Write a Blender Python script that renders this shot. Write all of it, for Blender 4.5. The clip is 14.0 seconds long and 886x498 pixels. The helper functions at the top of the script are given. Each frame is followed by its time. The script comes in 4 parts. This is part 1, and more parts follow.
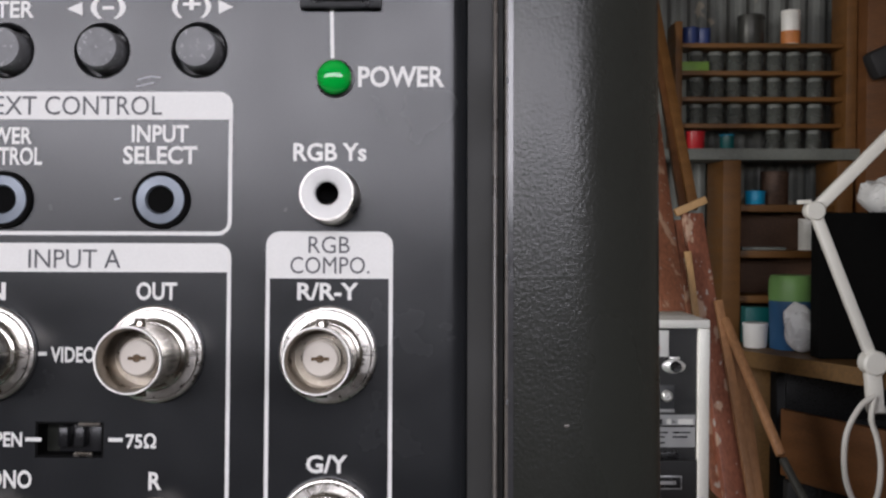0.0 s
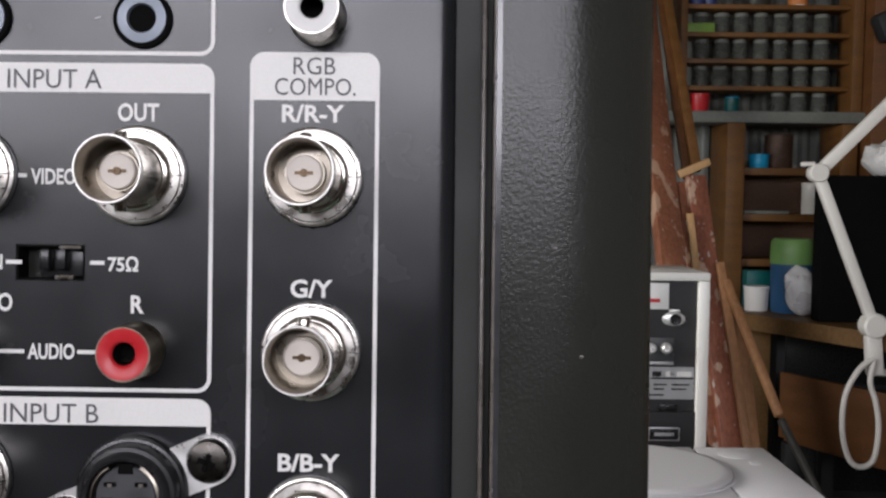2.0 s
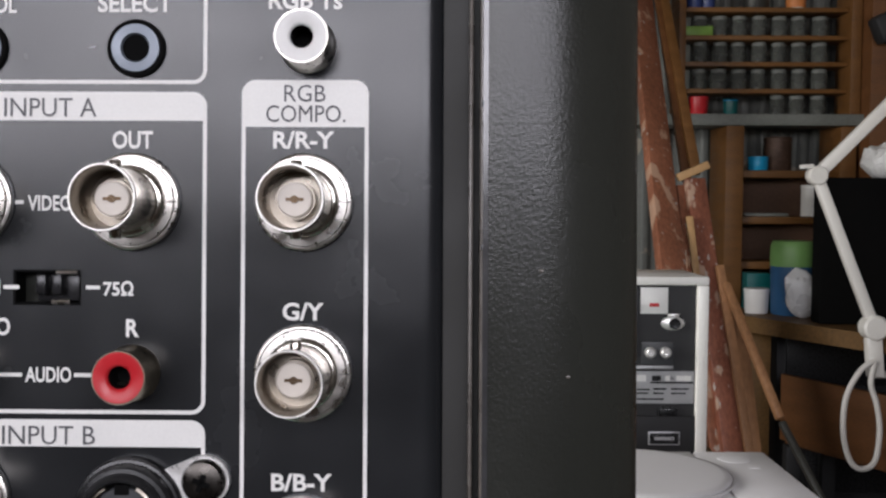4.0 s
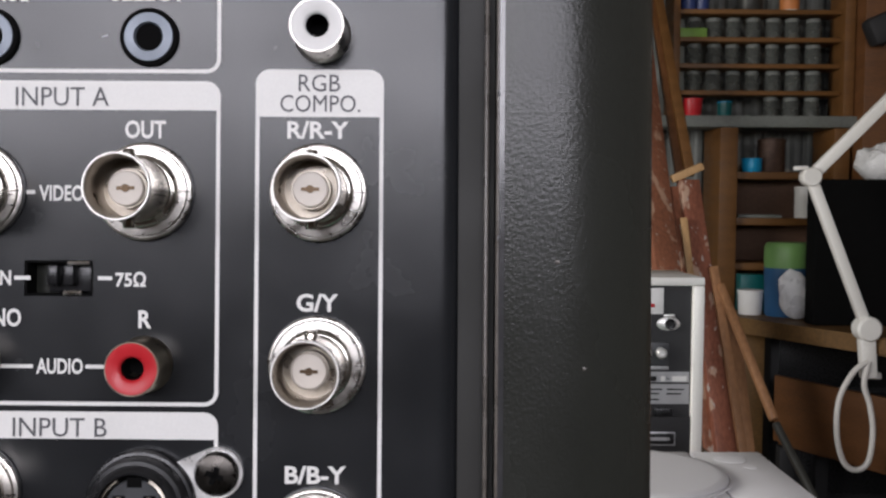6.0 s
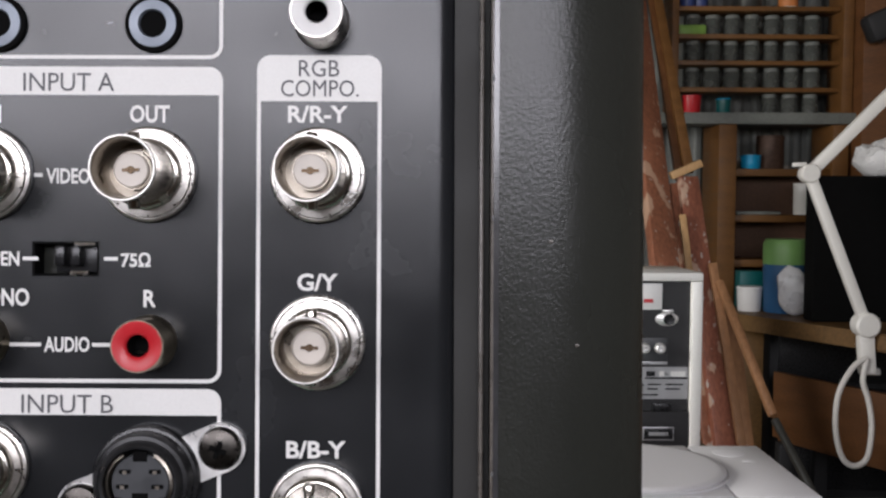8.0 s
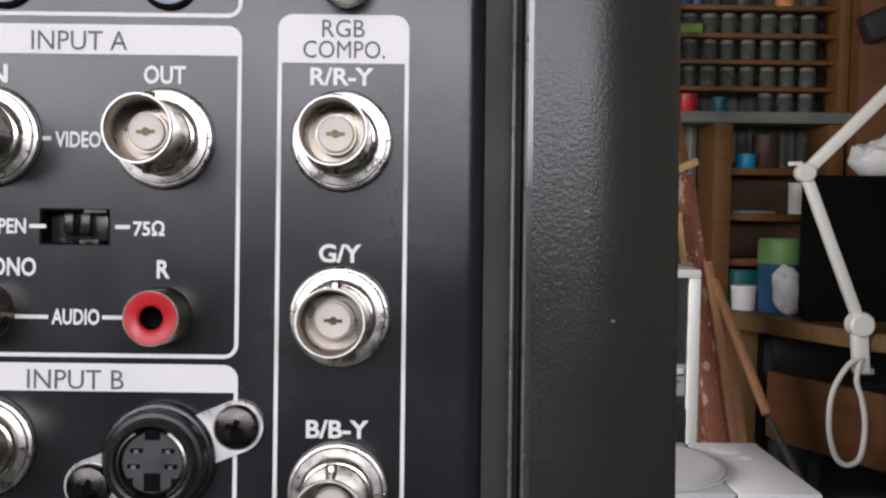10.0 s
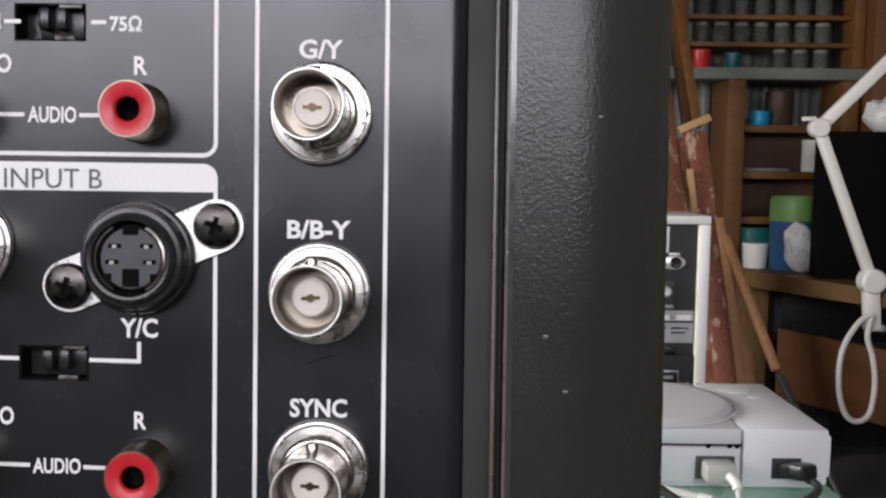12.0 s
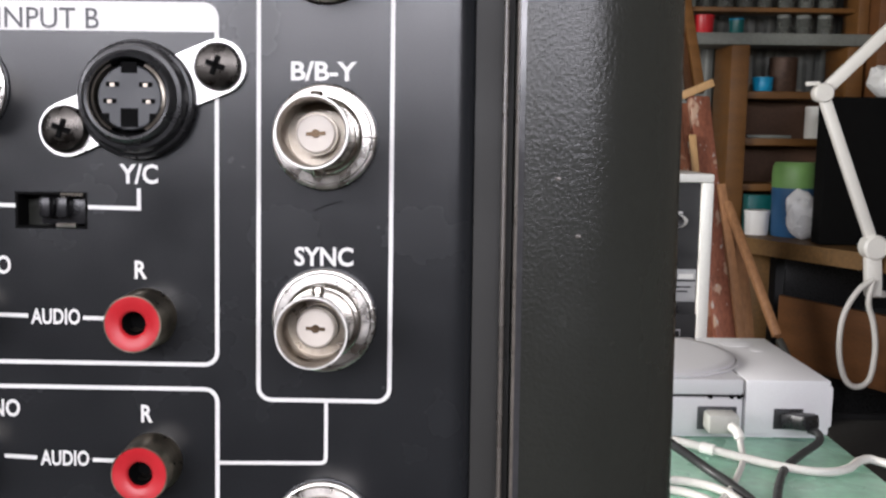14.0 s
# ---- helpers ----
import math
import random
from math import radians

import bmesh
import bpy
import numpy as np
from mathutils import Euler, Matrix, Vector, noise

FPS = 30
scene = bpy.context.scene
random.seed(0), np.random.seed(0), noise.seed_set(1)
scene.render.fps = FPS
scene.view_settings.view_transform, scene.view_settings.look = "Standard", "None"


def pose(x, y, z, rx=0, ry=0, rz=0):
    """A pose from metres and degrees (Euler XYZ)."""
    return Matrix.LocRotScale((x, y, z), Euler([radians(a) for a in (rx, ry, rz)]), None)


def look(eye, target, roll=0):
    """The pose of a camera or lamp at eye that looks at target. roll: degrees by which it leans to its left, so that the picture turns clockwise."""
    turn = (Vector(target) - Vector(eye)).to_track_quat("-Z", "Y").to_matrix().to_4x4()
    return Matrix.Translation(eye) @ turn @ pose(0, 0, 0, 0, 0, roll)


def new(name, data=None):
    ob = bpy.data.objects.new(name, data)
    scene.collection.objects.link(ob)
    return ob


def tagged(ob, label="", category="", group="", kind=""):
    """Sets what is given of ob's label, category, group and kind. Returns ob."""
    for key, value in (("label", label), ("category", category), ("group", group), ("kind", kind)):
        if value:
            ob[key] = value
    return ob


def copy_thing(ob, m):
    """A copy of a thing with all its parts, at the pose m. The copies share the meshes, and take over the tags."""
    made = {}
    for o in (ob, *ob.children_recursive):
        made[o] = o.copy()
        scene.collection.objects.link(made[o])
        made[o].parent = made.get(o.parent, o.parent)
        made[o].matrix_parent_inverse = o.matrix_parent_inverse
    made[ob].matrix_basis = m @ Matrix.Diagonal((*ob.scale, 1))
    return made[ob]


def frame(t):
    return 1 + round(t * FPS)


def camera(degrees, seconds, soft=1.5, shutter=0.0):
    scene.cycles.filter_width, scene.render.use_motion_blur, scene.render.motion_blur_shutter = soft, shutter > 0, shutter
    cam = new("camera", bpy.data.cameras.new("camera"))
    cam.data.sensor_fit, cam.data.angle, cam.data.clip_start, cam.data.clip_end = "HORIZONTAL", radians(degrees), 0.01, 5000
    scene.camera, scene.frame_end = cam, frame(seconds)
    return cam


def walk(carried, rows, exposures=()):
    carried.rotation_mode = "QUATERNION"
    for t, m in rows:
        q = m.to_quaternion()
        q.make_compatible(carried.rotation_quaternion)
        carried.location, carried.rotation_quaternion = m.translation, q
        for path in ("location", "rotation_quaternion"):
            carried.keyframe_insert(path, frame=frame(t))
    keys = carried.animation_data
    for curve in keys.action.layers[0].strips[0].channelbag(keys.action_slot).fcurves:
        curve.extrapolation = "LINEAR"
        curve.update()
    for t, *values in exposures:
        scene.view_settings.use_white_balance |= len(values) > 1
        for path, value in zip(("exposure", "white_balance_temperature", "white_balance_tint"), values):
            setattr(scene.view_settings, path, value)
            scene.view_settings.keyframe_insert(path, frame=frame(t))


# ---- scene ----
cam = camera(50.8, 14.0, soft=2.4)
PATH = [
    (0, (0.02352, 0.00294, 1.07612), (0.01200, 1.00263, 1.05358), 0.16),
    (0.5, (0.02330, 0.00194, 1.06799), (0.01336, 1.00141, 1.03694), 0.25),
    (1, (0.02287, 0.00262, 1.06089), (0.01099, 1.00169, 1.01935), 0.42),
    (1.5, (0.02282, 0.00432, 1.05462), (0.01109, 1.00258, 0.99698), 0.74),
    (2, (0.02594, 0.00488, 1.05414), (0.01205, 1.00312, 0.99637), 0.62),
    (2.5, (0.02712, 0.00373, 1.05498), (0.01530, 1.00187, 0.99503), 0.46),
    (3, (0.02650, 0.00292, 1.05580), (0.01618, 1.00152, 1.00416), 0.41),
    (5.5, (0.03010, 0.00201, 1.05846), (0.00794, 1.00010, 1.00083), -0.07),
    (6, (0.02441, 0.00302, 1.05561), (0.01696, 1.00162, 1.00328), 0.36),
    (6.5, (0.02874, -0.00155, 1.05409), (0.01638, 0.99701, 1.00165), 0.73),
    (7, (0.02589, -0.00145, 1.05288), (0.01858, 0.99702, 0.99801), 0.26),
    (9.5, (0.02392, 0.00215, 1.05339), (0.01736, 1.00070, 1.00010), 0.25),
    (10, (0.01950, 0.00566, 1.04852), (0.01976, 1.00405, 0.99189), 0.71),
    (10.5, (0.02156, 0.00815, 1.03914), (0.00745, 1.00505, 0.96175), 0.85),
    (11, (0.02289, 0.00768, 1.03564), (0.01161, 1.00402, 0.95096), 0.78),
    (11.5, (0.02168, 0.00587, 1.03563), (0.01622, 1.00277, 0.95722), 0.89),
    (12, (0.02389, 0.00699, 1.02381), (0.01246, 1.00242, 0.92897), 0.75),
    (12.5, (0.02384, 0.01020, 1.00957), (0.01422, 1.00301, 0.89025), 0.72),
    (13, (0.02010, 0.01121, 1.00735), (0.01123, 1.00249, 0.87590), 0.83),
    (13.5, (0.02305, 0.01012, 1.00882), (0.00598, 1.00176, 0.88090), 0.59),
    (14, (0.02291, 0.00918, 1.00502), (0.01107, 1.00133, 0.88049), 0.78),
]
EXPOSURES = [(0.0, 0.0), (7.0, 0.06), (10.0, 0.14), (12.0, 0.22), (13.0, 0.42), (14.0, 0.58)]
walk(cam, [(t, look(eye, target, roll)) for t, eye, target, roll in PATH], EXPOSURES)

# the workshop stands turned to the monitor's back panel
ROOM = pose(0.0239, 0.0015, 0, 0, 0, 0.75) @ Matrix.Diagonal((1, 0.9378, 1, 1))

# the monitor leans back a little on its taller rear feet
LEAN = pose(0, 0.145, 1.03) @ pose(0, 0, 0, -3.32) @ pose(0, -0.145, -1.03)

# ---- daylight ----
world = bpy.data.worlds.new("world")
scene.world = world
world.use_nodes = True
sky = world.node_tree.nodes.new("ShaderNodeTexSky")
sky.sky_type, sky.sun_disc = "NISHITA", False
sky.sun_elevation, sky.sun_rotation = radians(40), radians(200)
world.node_tree.links.new(sky.outputs[0], world.node_tree.nodes["Background"].inputs[0])
world.node_tree.nodes["Background"].inputs[1].default_value = 0.1

# the open garage door behind the camera, seen as a bright stretch of daylight
DOOR = (-1.95, 1.5, 1.29, 1.95)
door_light = bpy.data.lights.new("door_daylight", "AREA")
door_light.shape, door_light.size, door_light.size_y = "RECTANGLE", DOOR[1] - DOOR[0] - 0.1, DOOR[3] - DOOR[2] - 0.1
door_light.energy, door_light.color = 45, (1.0, 0.965, 1.05)
lamp = new("door_daylight", door_light)
lamp.matrix_world = ROOM @ look(((DOOR[0] + DOOR[1]) / 2, -1.64, (DOOR[2] + DOOR[3]) / 2), ((DOOR[0] + DOOR[1]) / 2, 0, (DOOR[2] + DOOR[3]) / 2))

# unseen fill lamp added in the side wall, beyond the monitor, brightening the room
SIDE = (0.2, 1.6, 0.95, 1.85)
side_light = bpy.data.lights.new("side_fill_light", "AREA")
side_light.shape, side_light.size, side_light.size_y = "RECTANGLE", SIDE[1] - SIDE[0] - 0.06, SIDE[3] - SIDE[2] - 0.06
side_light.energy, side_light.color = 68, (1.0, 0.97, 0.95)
lamp = new("side_fill_light", side_light)
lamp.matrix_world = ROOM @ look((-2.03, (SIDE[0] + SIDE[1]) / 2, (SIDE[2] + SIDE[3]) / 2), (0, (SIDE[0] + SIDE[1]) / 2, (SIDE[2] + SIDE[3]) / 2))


# ---- materials ----
def material(name, color, rough=0.5, metal=0.0, vary=0.12, scale=40.0, fine=400.0, bump=0.0, bump_scale=None, spot=None, spot_amount=0.0, rough_vary=0.1, transmission=0.0, ior=1.45, stretch=(1, 1, 1), coat=0.0, spec=0.5, speck=None):
    """Two scales of noise on colour and roughness, fine relief, and spots of a second colour."""
    m = bpy.data.materials.new(name)
    m.use_nodes = True
    n, l = m.node_tree.nodes, m.node_tree.links
    b = n["Principled BSDF"]
    b.inputs["Metallic"].default_value, b.inputs["Transmission Weight"].default_value = metal, transmission
    b.inputs["IOR"].default_value, b.inputs["Coat Weight"].default_value = ior, coat
    b.inputs["Specular IOR Level"].default_value = spec
    co, mp = n.new("ShaderNodeTexCoord"), n.new("ShaderNodeMapping")
    mp.inputs["Scale"].default_value = stretch
    l.new(co.outputs["Object"], mp.inputs[0])

    def tex(s, detail=4):
        t = n.new("ShaderNodeTexNoise")
        t.inputs["Scale"].default_value, t.inputs["Detail"].default_value = s, detail
        l.new(mp.outputs[0], t.inputs["Vector"])
        return t.outputs["Fac"]

    big, small = tex(scale), tex(fine)
    both = n.new("ShaderNodeMath")
    both.operation = "ADD"
    l.new(big, both.inputs[0]), l.new(small, both.inputs[1])
    ramp = n.new("ShaderNodeMapRange")
    ramp.inputs["From Min"].default_value, ramp.inputs["From Max"].default_value = 0.65, 1.35
    ramp.inputs["To Min"].default_value, ramp.inputs["To Max"].default_value = 1 - vary, 1 + vary
    l.new(both.outputs[0], ramp.inputs[0])
    mul = n.new("ShaderNodeVectorMath")
    mul.operation = "SCALE"
    mul.inputs[0].default_value = color
    l.new(ramp.outputs[0], mul.inputs["Scale"])
    out = mul.outputs[0]
    if spot:
        mask = n.new("ShaderNodeMapRange")
        mask.inputs["From Min"].default_value, mask.inputs["From Max"].default_value = 0.66 - spot_amount, 0.70 - spot_amount
        l.new(tex(scale * 2.3, 6), mask.inputs[0])
        mix = n.new("ShaderNodeMix")
        mix.data_type = "RGBA"
        l.new(mask.outputs[0], mix.inputs["Factor"]), l.new(out, mix.inputs["A"])
        mix.inputs["B"].default_value = (*spot, 1)
        out = mix.outputs["Result"]
    if speck:
        mask2 = n.new("ShaderNodeMapRange")
        mask2.inputs["From Min"].default_value, mask2.inputs["From Max"].default_value = 0.69, 0.73
        l.new(tex(scale * 9, 1), mask2.inputs[0])
        mix2 = n.new("ShaderNodeMix")
        mix2.data_type = "RGBA"
        l.new(mask2.outputs[0], mix2.inputs["Factor"]), l.new(out, mix2.inputs["A"])
        mix2.inputs["B"].default_value = (*speck, 1)
        out = mix2.outputs["Result"]
    l.new(out, b.inputs["Base Color"])
    rr = n.new("ShaderNodeMapRange")
    rr.inputs["From Min"].default_value, rr.inputs["From Max"].default_value = 0.3, 0.7
    rr.inputs["To Min"].default_value, rr.inputs["To Max"].default_value = max(0.02, rough - rough_vary), min(1, rough + rough_vary)
    l.new(big, rr.inputs[0]), l.new(rr.outputs[0], b.inputs["Roughness"])
    if bump:
        bp = n.new("ShaderNodeBump")
        bp.inputs["Strength"].default_value, bp.inputs["Distance"].default_value = 1.0, bump
        l.new(tex(bump_scale, 2) if bump_scale else small, bp.inputs["Height"]), l.new(bp.outputs[0], b.inputs["Normal"])
    return m


M = dict(
    panel=material("grey_panel_paint", (0.0140, 0.0150, 0.0165), 0.24, vary=0.12, scale=60, fine=3000, bump=0.00001, bump_scale=4000, rough_vary=0.05),
    ink=material("white_print", (0.70, 0.69, 0.665), 0.5, vary=0.05, scale=120, fine=2500, rough_vary=0.05),
    ink_dark=material("grey_print", (0.09, 0.09, 0.095), 0.5, vary=0.06, scale=300, fine=2500),
    case=material("charcoal_moulded_plastic", (0.0205, 0.0215, 0.0182), 0.25, vary=0.08, scale=50, fine=900, bump=0.00006, bump_scale=1800, rough_vary=0.04, stretch=(1, 1, 0.9), spec=0.42),
    pale_edge=material("pale_edge_plastic", (0.11, 0.098, 0.085), 0.3, vary=0.3, scale=120, fine=900),
    case_gloss=material("polished_charcoal_plastic", (0.04, 0.04, 0.042), 0.16, vary=0.15, scale=200, fine=1500, rough_vary=0.05, spec=0.9),
    case_smooth=material("charcoal_smooth_plastic", (0.016, 0.0155, 0.0135), 0.6, vary=0.1, scale=40, fine=900),
    nickel=material("worn_nickel", (0.56, 0.53, 0.48), 0.2, metal=1, vary=0.12, scale=300, fine=1800, rough_vary=0.09, spot=(0.35, 0.29, 0.22), spot_amount=0.02),
    satin=material("satin_nickel", (0.58, 0.555, 0.52), 0.32, metal=1, vary=0.2, scale=400, fine=1800, rough_vary=0.12, bump=0.00003, bump_scale=1500),
    # nickel for socket insides, with their shade and dark reflections in the colour
    nickel_shaded=material("shade_toned_nickel", (0.33, 0.295, 0.25), 0.34, metal=1, vary=0.15, scale=300, fine=1800),
    # lighter nickel: the glint on the barrel's lip is put into the colour
    rim_metal=material("glint_bright_nickel", (0.8, 0.78, 0.74), 0.48, metal=0.8, vary=0.25, scale=500, fine=2500),
    bronze=material("tarnished_shell", (0.28, 0.245, 0.19), 0.35, metal=1, vary=0.2, scale=300, fine=1800),
    ptfe=material("white_insulator", (0.58, 0.53, 0.47), 0.4, vary=0.04, scale=300),
    brass=material("dull_brass", (0.10, 0.07, 0.045), 0.4, metal=1, vary=0.2, scale=500),
    black=material("black_plastic", (0.012, 0.012, 0.013), 0.3, vary=0.2, scale=200, fine=1500),
    black_matt=material("matt_black_plastic", (0.018, 0.018, 0.019), 0.6, vary=0.2, scale=200, fine=1500),
    void=material("dark_hollow", (0.004, 0.004, 0.004), 0.9, vary=0.1, spec=0.08),
    jack_ring=material("grey_jack_ring", (0.15, 0.17, 0.20), 0.38, metal=0.3, vary=0.08, scale=400),
    red=material("red_plastic", (0.46, 0.018, 0.025), 0.35, vary=0.1, scale=300),
    white=material("white_plastic", (0.70, 0.69, 0.67), 0.45, vary=0.05, scale=200),
    screw=material("blackened_steel", (0.06, 0.055, 0.05), 0.3, metal=1, vary=0.3, scale=600),
    plate=material("bright_zinc_plate", (0.82, 0.81, 0.79), 0.35, metal=0.7, vary=0.06, scale=400),
    din_in=material("grey_socket_insert", (0.045, 0.047, 0.05), 0.45, vary=0.1, scale=400),
    led=material("green_led", (0.0, 0.36, 0.04), 0.1, vary=0.05, scale=200, coat=0.6),
    button=material("worn_grey_button", (0.16, 0.16, 0.165), 0.5, vary=0.2, scale=500, spot=(0.3, 0.3, 0.3), spot_amount=0.06),
    wear=material("pale_scuff", (0.45, 0.45, 0.47), 0.6, vary=0.2, scale=900),
    concrete=material("worn_concrete", (0.075, 0.07, 0.064), 0.8, vary=0.25, scale=3, fine=60, bump=0.001),
    iron=material("galvanised_iron", (0.145, 0.152, 0.142), 0.55, metal=0.15, vary=0.12, scale=4, fine=50, spot=(0.30, 0.27, 0.22), spot_amount=0.0),
    lining=material("dusty_board", (0.16, 0.145, 0.125), 0.8, vary=0.2, scale=3, fine=60),
    wood=material("honey_pine", (0.14, 0.062, 0.017), 0.55, vary=0.3, scale=6, fine=90, stretch=(1, 1, 6)),
    shelfwood=material("orange_pine", (0.14, 0.061, 0.014), 0.55, vary=0.3, scale=5, fine=80, stretch=(1, 5, 5)),
    ply=material("brown_board", (0.12, 0.048, 0.015), 0.55, vary=0.3, scale=5, fine=70, stretch=(1, 1, 5)),
    hardboard=material("dark_hardboard", (0.12, 0.065, 0.04), 0.7, vary=0.2, scale=6, fine=80),
    dark_front=material("dark_reflected_board", (0.05, 0.031, 0.02), 0.75, vary=0.25, scale=4, fine=70),
    paintwood=material("paint_spattered_red_wood", (0.26, 0.095, 0.058), 0.45, vary=0.4, scale=9, fine=120, stretch=(1, 1, 0.4), spot=(0.5, 0.34, 0.25), spot_amount=0.08, speck=(0.5, 0.44, 0.40)),
    redwood=material("red_stained_wood", (0.27, 0.105, 0.058), 0.45, vary=0.4, scale=8, fine=120, stretch=(1, 1, 0.3), spot=(0.5, 0.31, 0.21), spot_amount=0.085, speck=(0.5, 0.42, 0.36)),
    honey=material("honey_batten", (0.30, 0.15, 0.07), 0.55, vary=0.3, scale=8, fine=100, stretch=(1, 1, 0.3)),
    palewood=material("pale_pine", (0.46, 0.28, 0.13), 0.6, vary=0.2, scale=8, fine=100, stretch=(1, 1, 0.3)),
    benchwood=material("worn_bench_wood", (0.125, 0.066, 0.021), 0.55, vary=0.35, scale=5, fine=80),
    steel=material("grey_painted_steel", (0.16, 0.17, 0.155), 0.55, vary=0.2, scale=6, fine=90),
    jar=material("clear_jar", (0.16, 0.17, 0.155), 0.25, vary=0.12, scale=30, transmission=0.55, ior=1.2),
    jarfill=material("grey_hardware", (0.13, 0.13, 0.12), 0.6, vary=0.5, scale=120, fine=400),
    cream=material("cream_enamel", (0.80, 0.785, 0.735), 0.35, vary=0.05, scale=12, fine=200),
    console=material("pale_grey_abs", (0.66, 0.65, 0.66), 0.45, vary=0.04, scale=20, fine=700, bump=0.00004, bump_scale=1500),
    green=material("mint_green_table_paint", (0.42, 0.74, 0.56), 0.3, vary=0.2, scale=14, fine=120, spot=(0.33, 0.24, 0.13), spot_amount=-0.02),
    cable_black=material("black_cable_sheath", (0.03, 0.03, 0.03), 0.45, vary=0.1, scale=200),
    cable_white=material("off_white_cable_sheath", (0.62, 0.60, 0.56), 0.5, vary=0.06, scale=100),
    silver_label=material("silver_rating_label", (0.42, 0.42, 0.43), 0.35, metal=0.4, vary=0.08, scale=60),
    plug_grey=material("beige_grey_plug", (0.47, 0.46, 0.42), 0.45, vary=0.06, scale=80),
    bag=material("white_polythene", (0.8, 0.8, 0.79), 0.3, vary=0.06, scale=20, transmission=0.2),
    bucket_green=material("lime_green_plastic", (0.17, 0.33, 0.10), 0.45, vary=0.1, scale=20),
    bucket_blue=material("blue_plastic", (0.025, 0.09, 0.20), 0.45, vary=0.1, scale=20),
    cyan=material("cyan_plastic", (0.01, 0.30, 0.55), 0.35, vary=0.1, scale=30),
    teal=material("dark_teal_plastic", (0.005, 0.10, 0.10), 0.4, vary=0.1, scale=30),
    tin=material("rusty_tin", (0.085, 0.05, 0.035), 0.5, metal=0.3, vary=0.4, scale=20, fine=90),
    darktin=material("dark_tin", (0.05, 0.05, 0.045), 0.4, metal=0.4, vary=0.3, scale=20),
    navy=material("navy_enamel", (0.03, 0.05, 0.16), 0.4, vary=0.2, scale=20),
    orange=material("orange_label", (0.55, 0.2, 0.06), 0.5, vary=0.3, scale=20),
    lime=material("lime_card", (0.18, 0.32, 0.06), 0.5, vary=0.3, scale=20),
)


# ---- builders ----
def smooth(bm, angle=40):
    bm.normal_update()
    for f in bm.faces:
        f.smooth = True
    for e in bm.edges:
        if len(e.link_faces) == 2 and e.calc_face_angle(0) > radians(angle):
            e.smooth = False


def thing(name, label, category, at=(0, 0, 0), base=None, group="", kind=""):
    ob = new(name)
    ob.empty_display_size = 0.02
    ob.matrix_world = (Matrix() if base is None else base) @ Matrix.Translation(at)
    ob["at"] = at
    return tagged(ob, label, category, group, kind)


class Fitting:
    """A fitting of the monitor: its first mesh takes its name and carries the others."""

    def __init__(self, name, label):
        self.name, self.label, self.ob = name, label, None


def part(name, bm, mat, parent, label="", sharp=40):
    """Links a bmesh, built in the coordinates of the thing's surroundings, as one mesh under its thing or part."""
    fitting = parent if isinstance(parent, Fitting) else None
    if fitting:
        parent = fitting.ob or monitor
        if not fitting.ob:
            name, label = fitting.name, fitting.label
    top = parent
    while top.parent:
        top = top.parent
    bm.transform(Matrix.Translation([-c for c in top["at"]]))
    bmesh.ops.recalc_face_normals(bm, faces=bm.faces)
    smooth(bm, sharp)
    me = bpy.data.meshes.new(name)
    bm.to_mesh(me)
    bm.free()
    me.materials.append(M[mat])
    ob = new(name, me)
    ob.parent = parent
    if fitting and not fitting.ob:
        fitting.ob = ob
    return tagged(ob, label)


def solid(name, bm, mat, label, category, at, base=None, group="", kind="", sharp=40):
    """A thing that is one mesh, with its origin at its base."""
    bm.transform(Matrix.Translation([-c for c in at]))
    bmesh.ops.recalc_face_normals(bm, faces=bm.faces)
    smooth(bm, sharp)
    me = bpy.data.meshes.new(name)
    bm.to_mesh(me)
    bm.free()
    me.materials.append(M[mat])
    ob = new(name, me)
    ob.matrix_world = (Matrix() if base is None else base) @ Matrix.Translation(at)
    return tagged(ob, label, category, group, kind)


def box(x0, x1, y0, y1, z0, z1, bevel=0.0, bm=None, segments=2):
    tmp = bmesh.new()
    bmesh.ops.create_cube(tmp, size=1)
    tmp.transform(Matrix.LocRotScale(((x0 + x1) / 2, (y0 + y1) / 2, (z0 + z1) / 2), None, (x1 - x0, y1 - y0, z1 - z0)))
    if bevel:
        bmesh.ops.bevel(tmp, geom=list(tmp.edges), offset=bevel, segments=segments, profile=0.5, affect="EDGES")
    return join(bm, tmp)


def join(bm, tmp):
    if bm is None:
        return tmp
    me = bpy.data.meshes.new("join")
    tmp.to_mesh(me)
    tmp.free()
    bm.from_mesh(me)
    bpy.data.meshes.remove(me)
    return bm


def beam(p, q, width, depth, bevel=0.003, turn=0, bm=None):
    """A bar from p to q; width runs across, depth away from the viewer."""
    p, q = Vector(p), Vector(q)
    d = q - p
    tmp = box(-width / 2, width / 2, -depth / 2, depth / 2, 0, d.length, bevel)
    z = d.normalized()
    x = Vector((1, 0, 0))
    x = (x - z * x.dot(z)).normalized()
    y = z.cross(x)
    tmp.transform(Matrix.Translation(p) @ Matrix((x, y, z)).transposed().to_4x4() @ Matrix.Rotation(radians(turn), 4, "Z"))
    return join(bm, tmp)


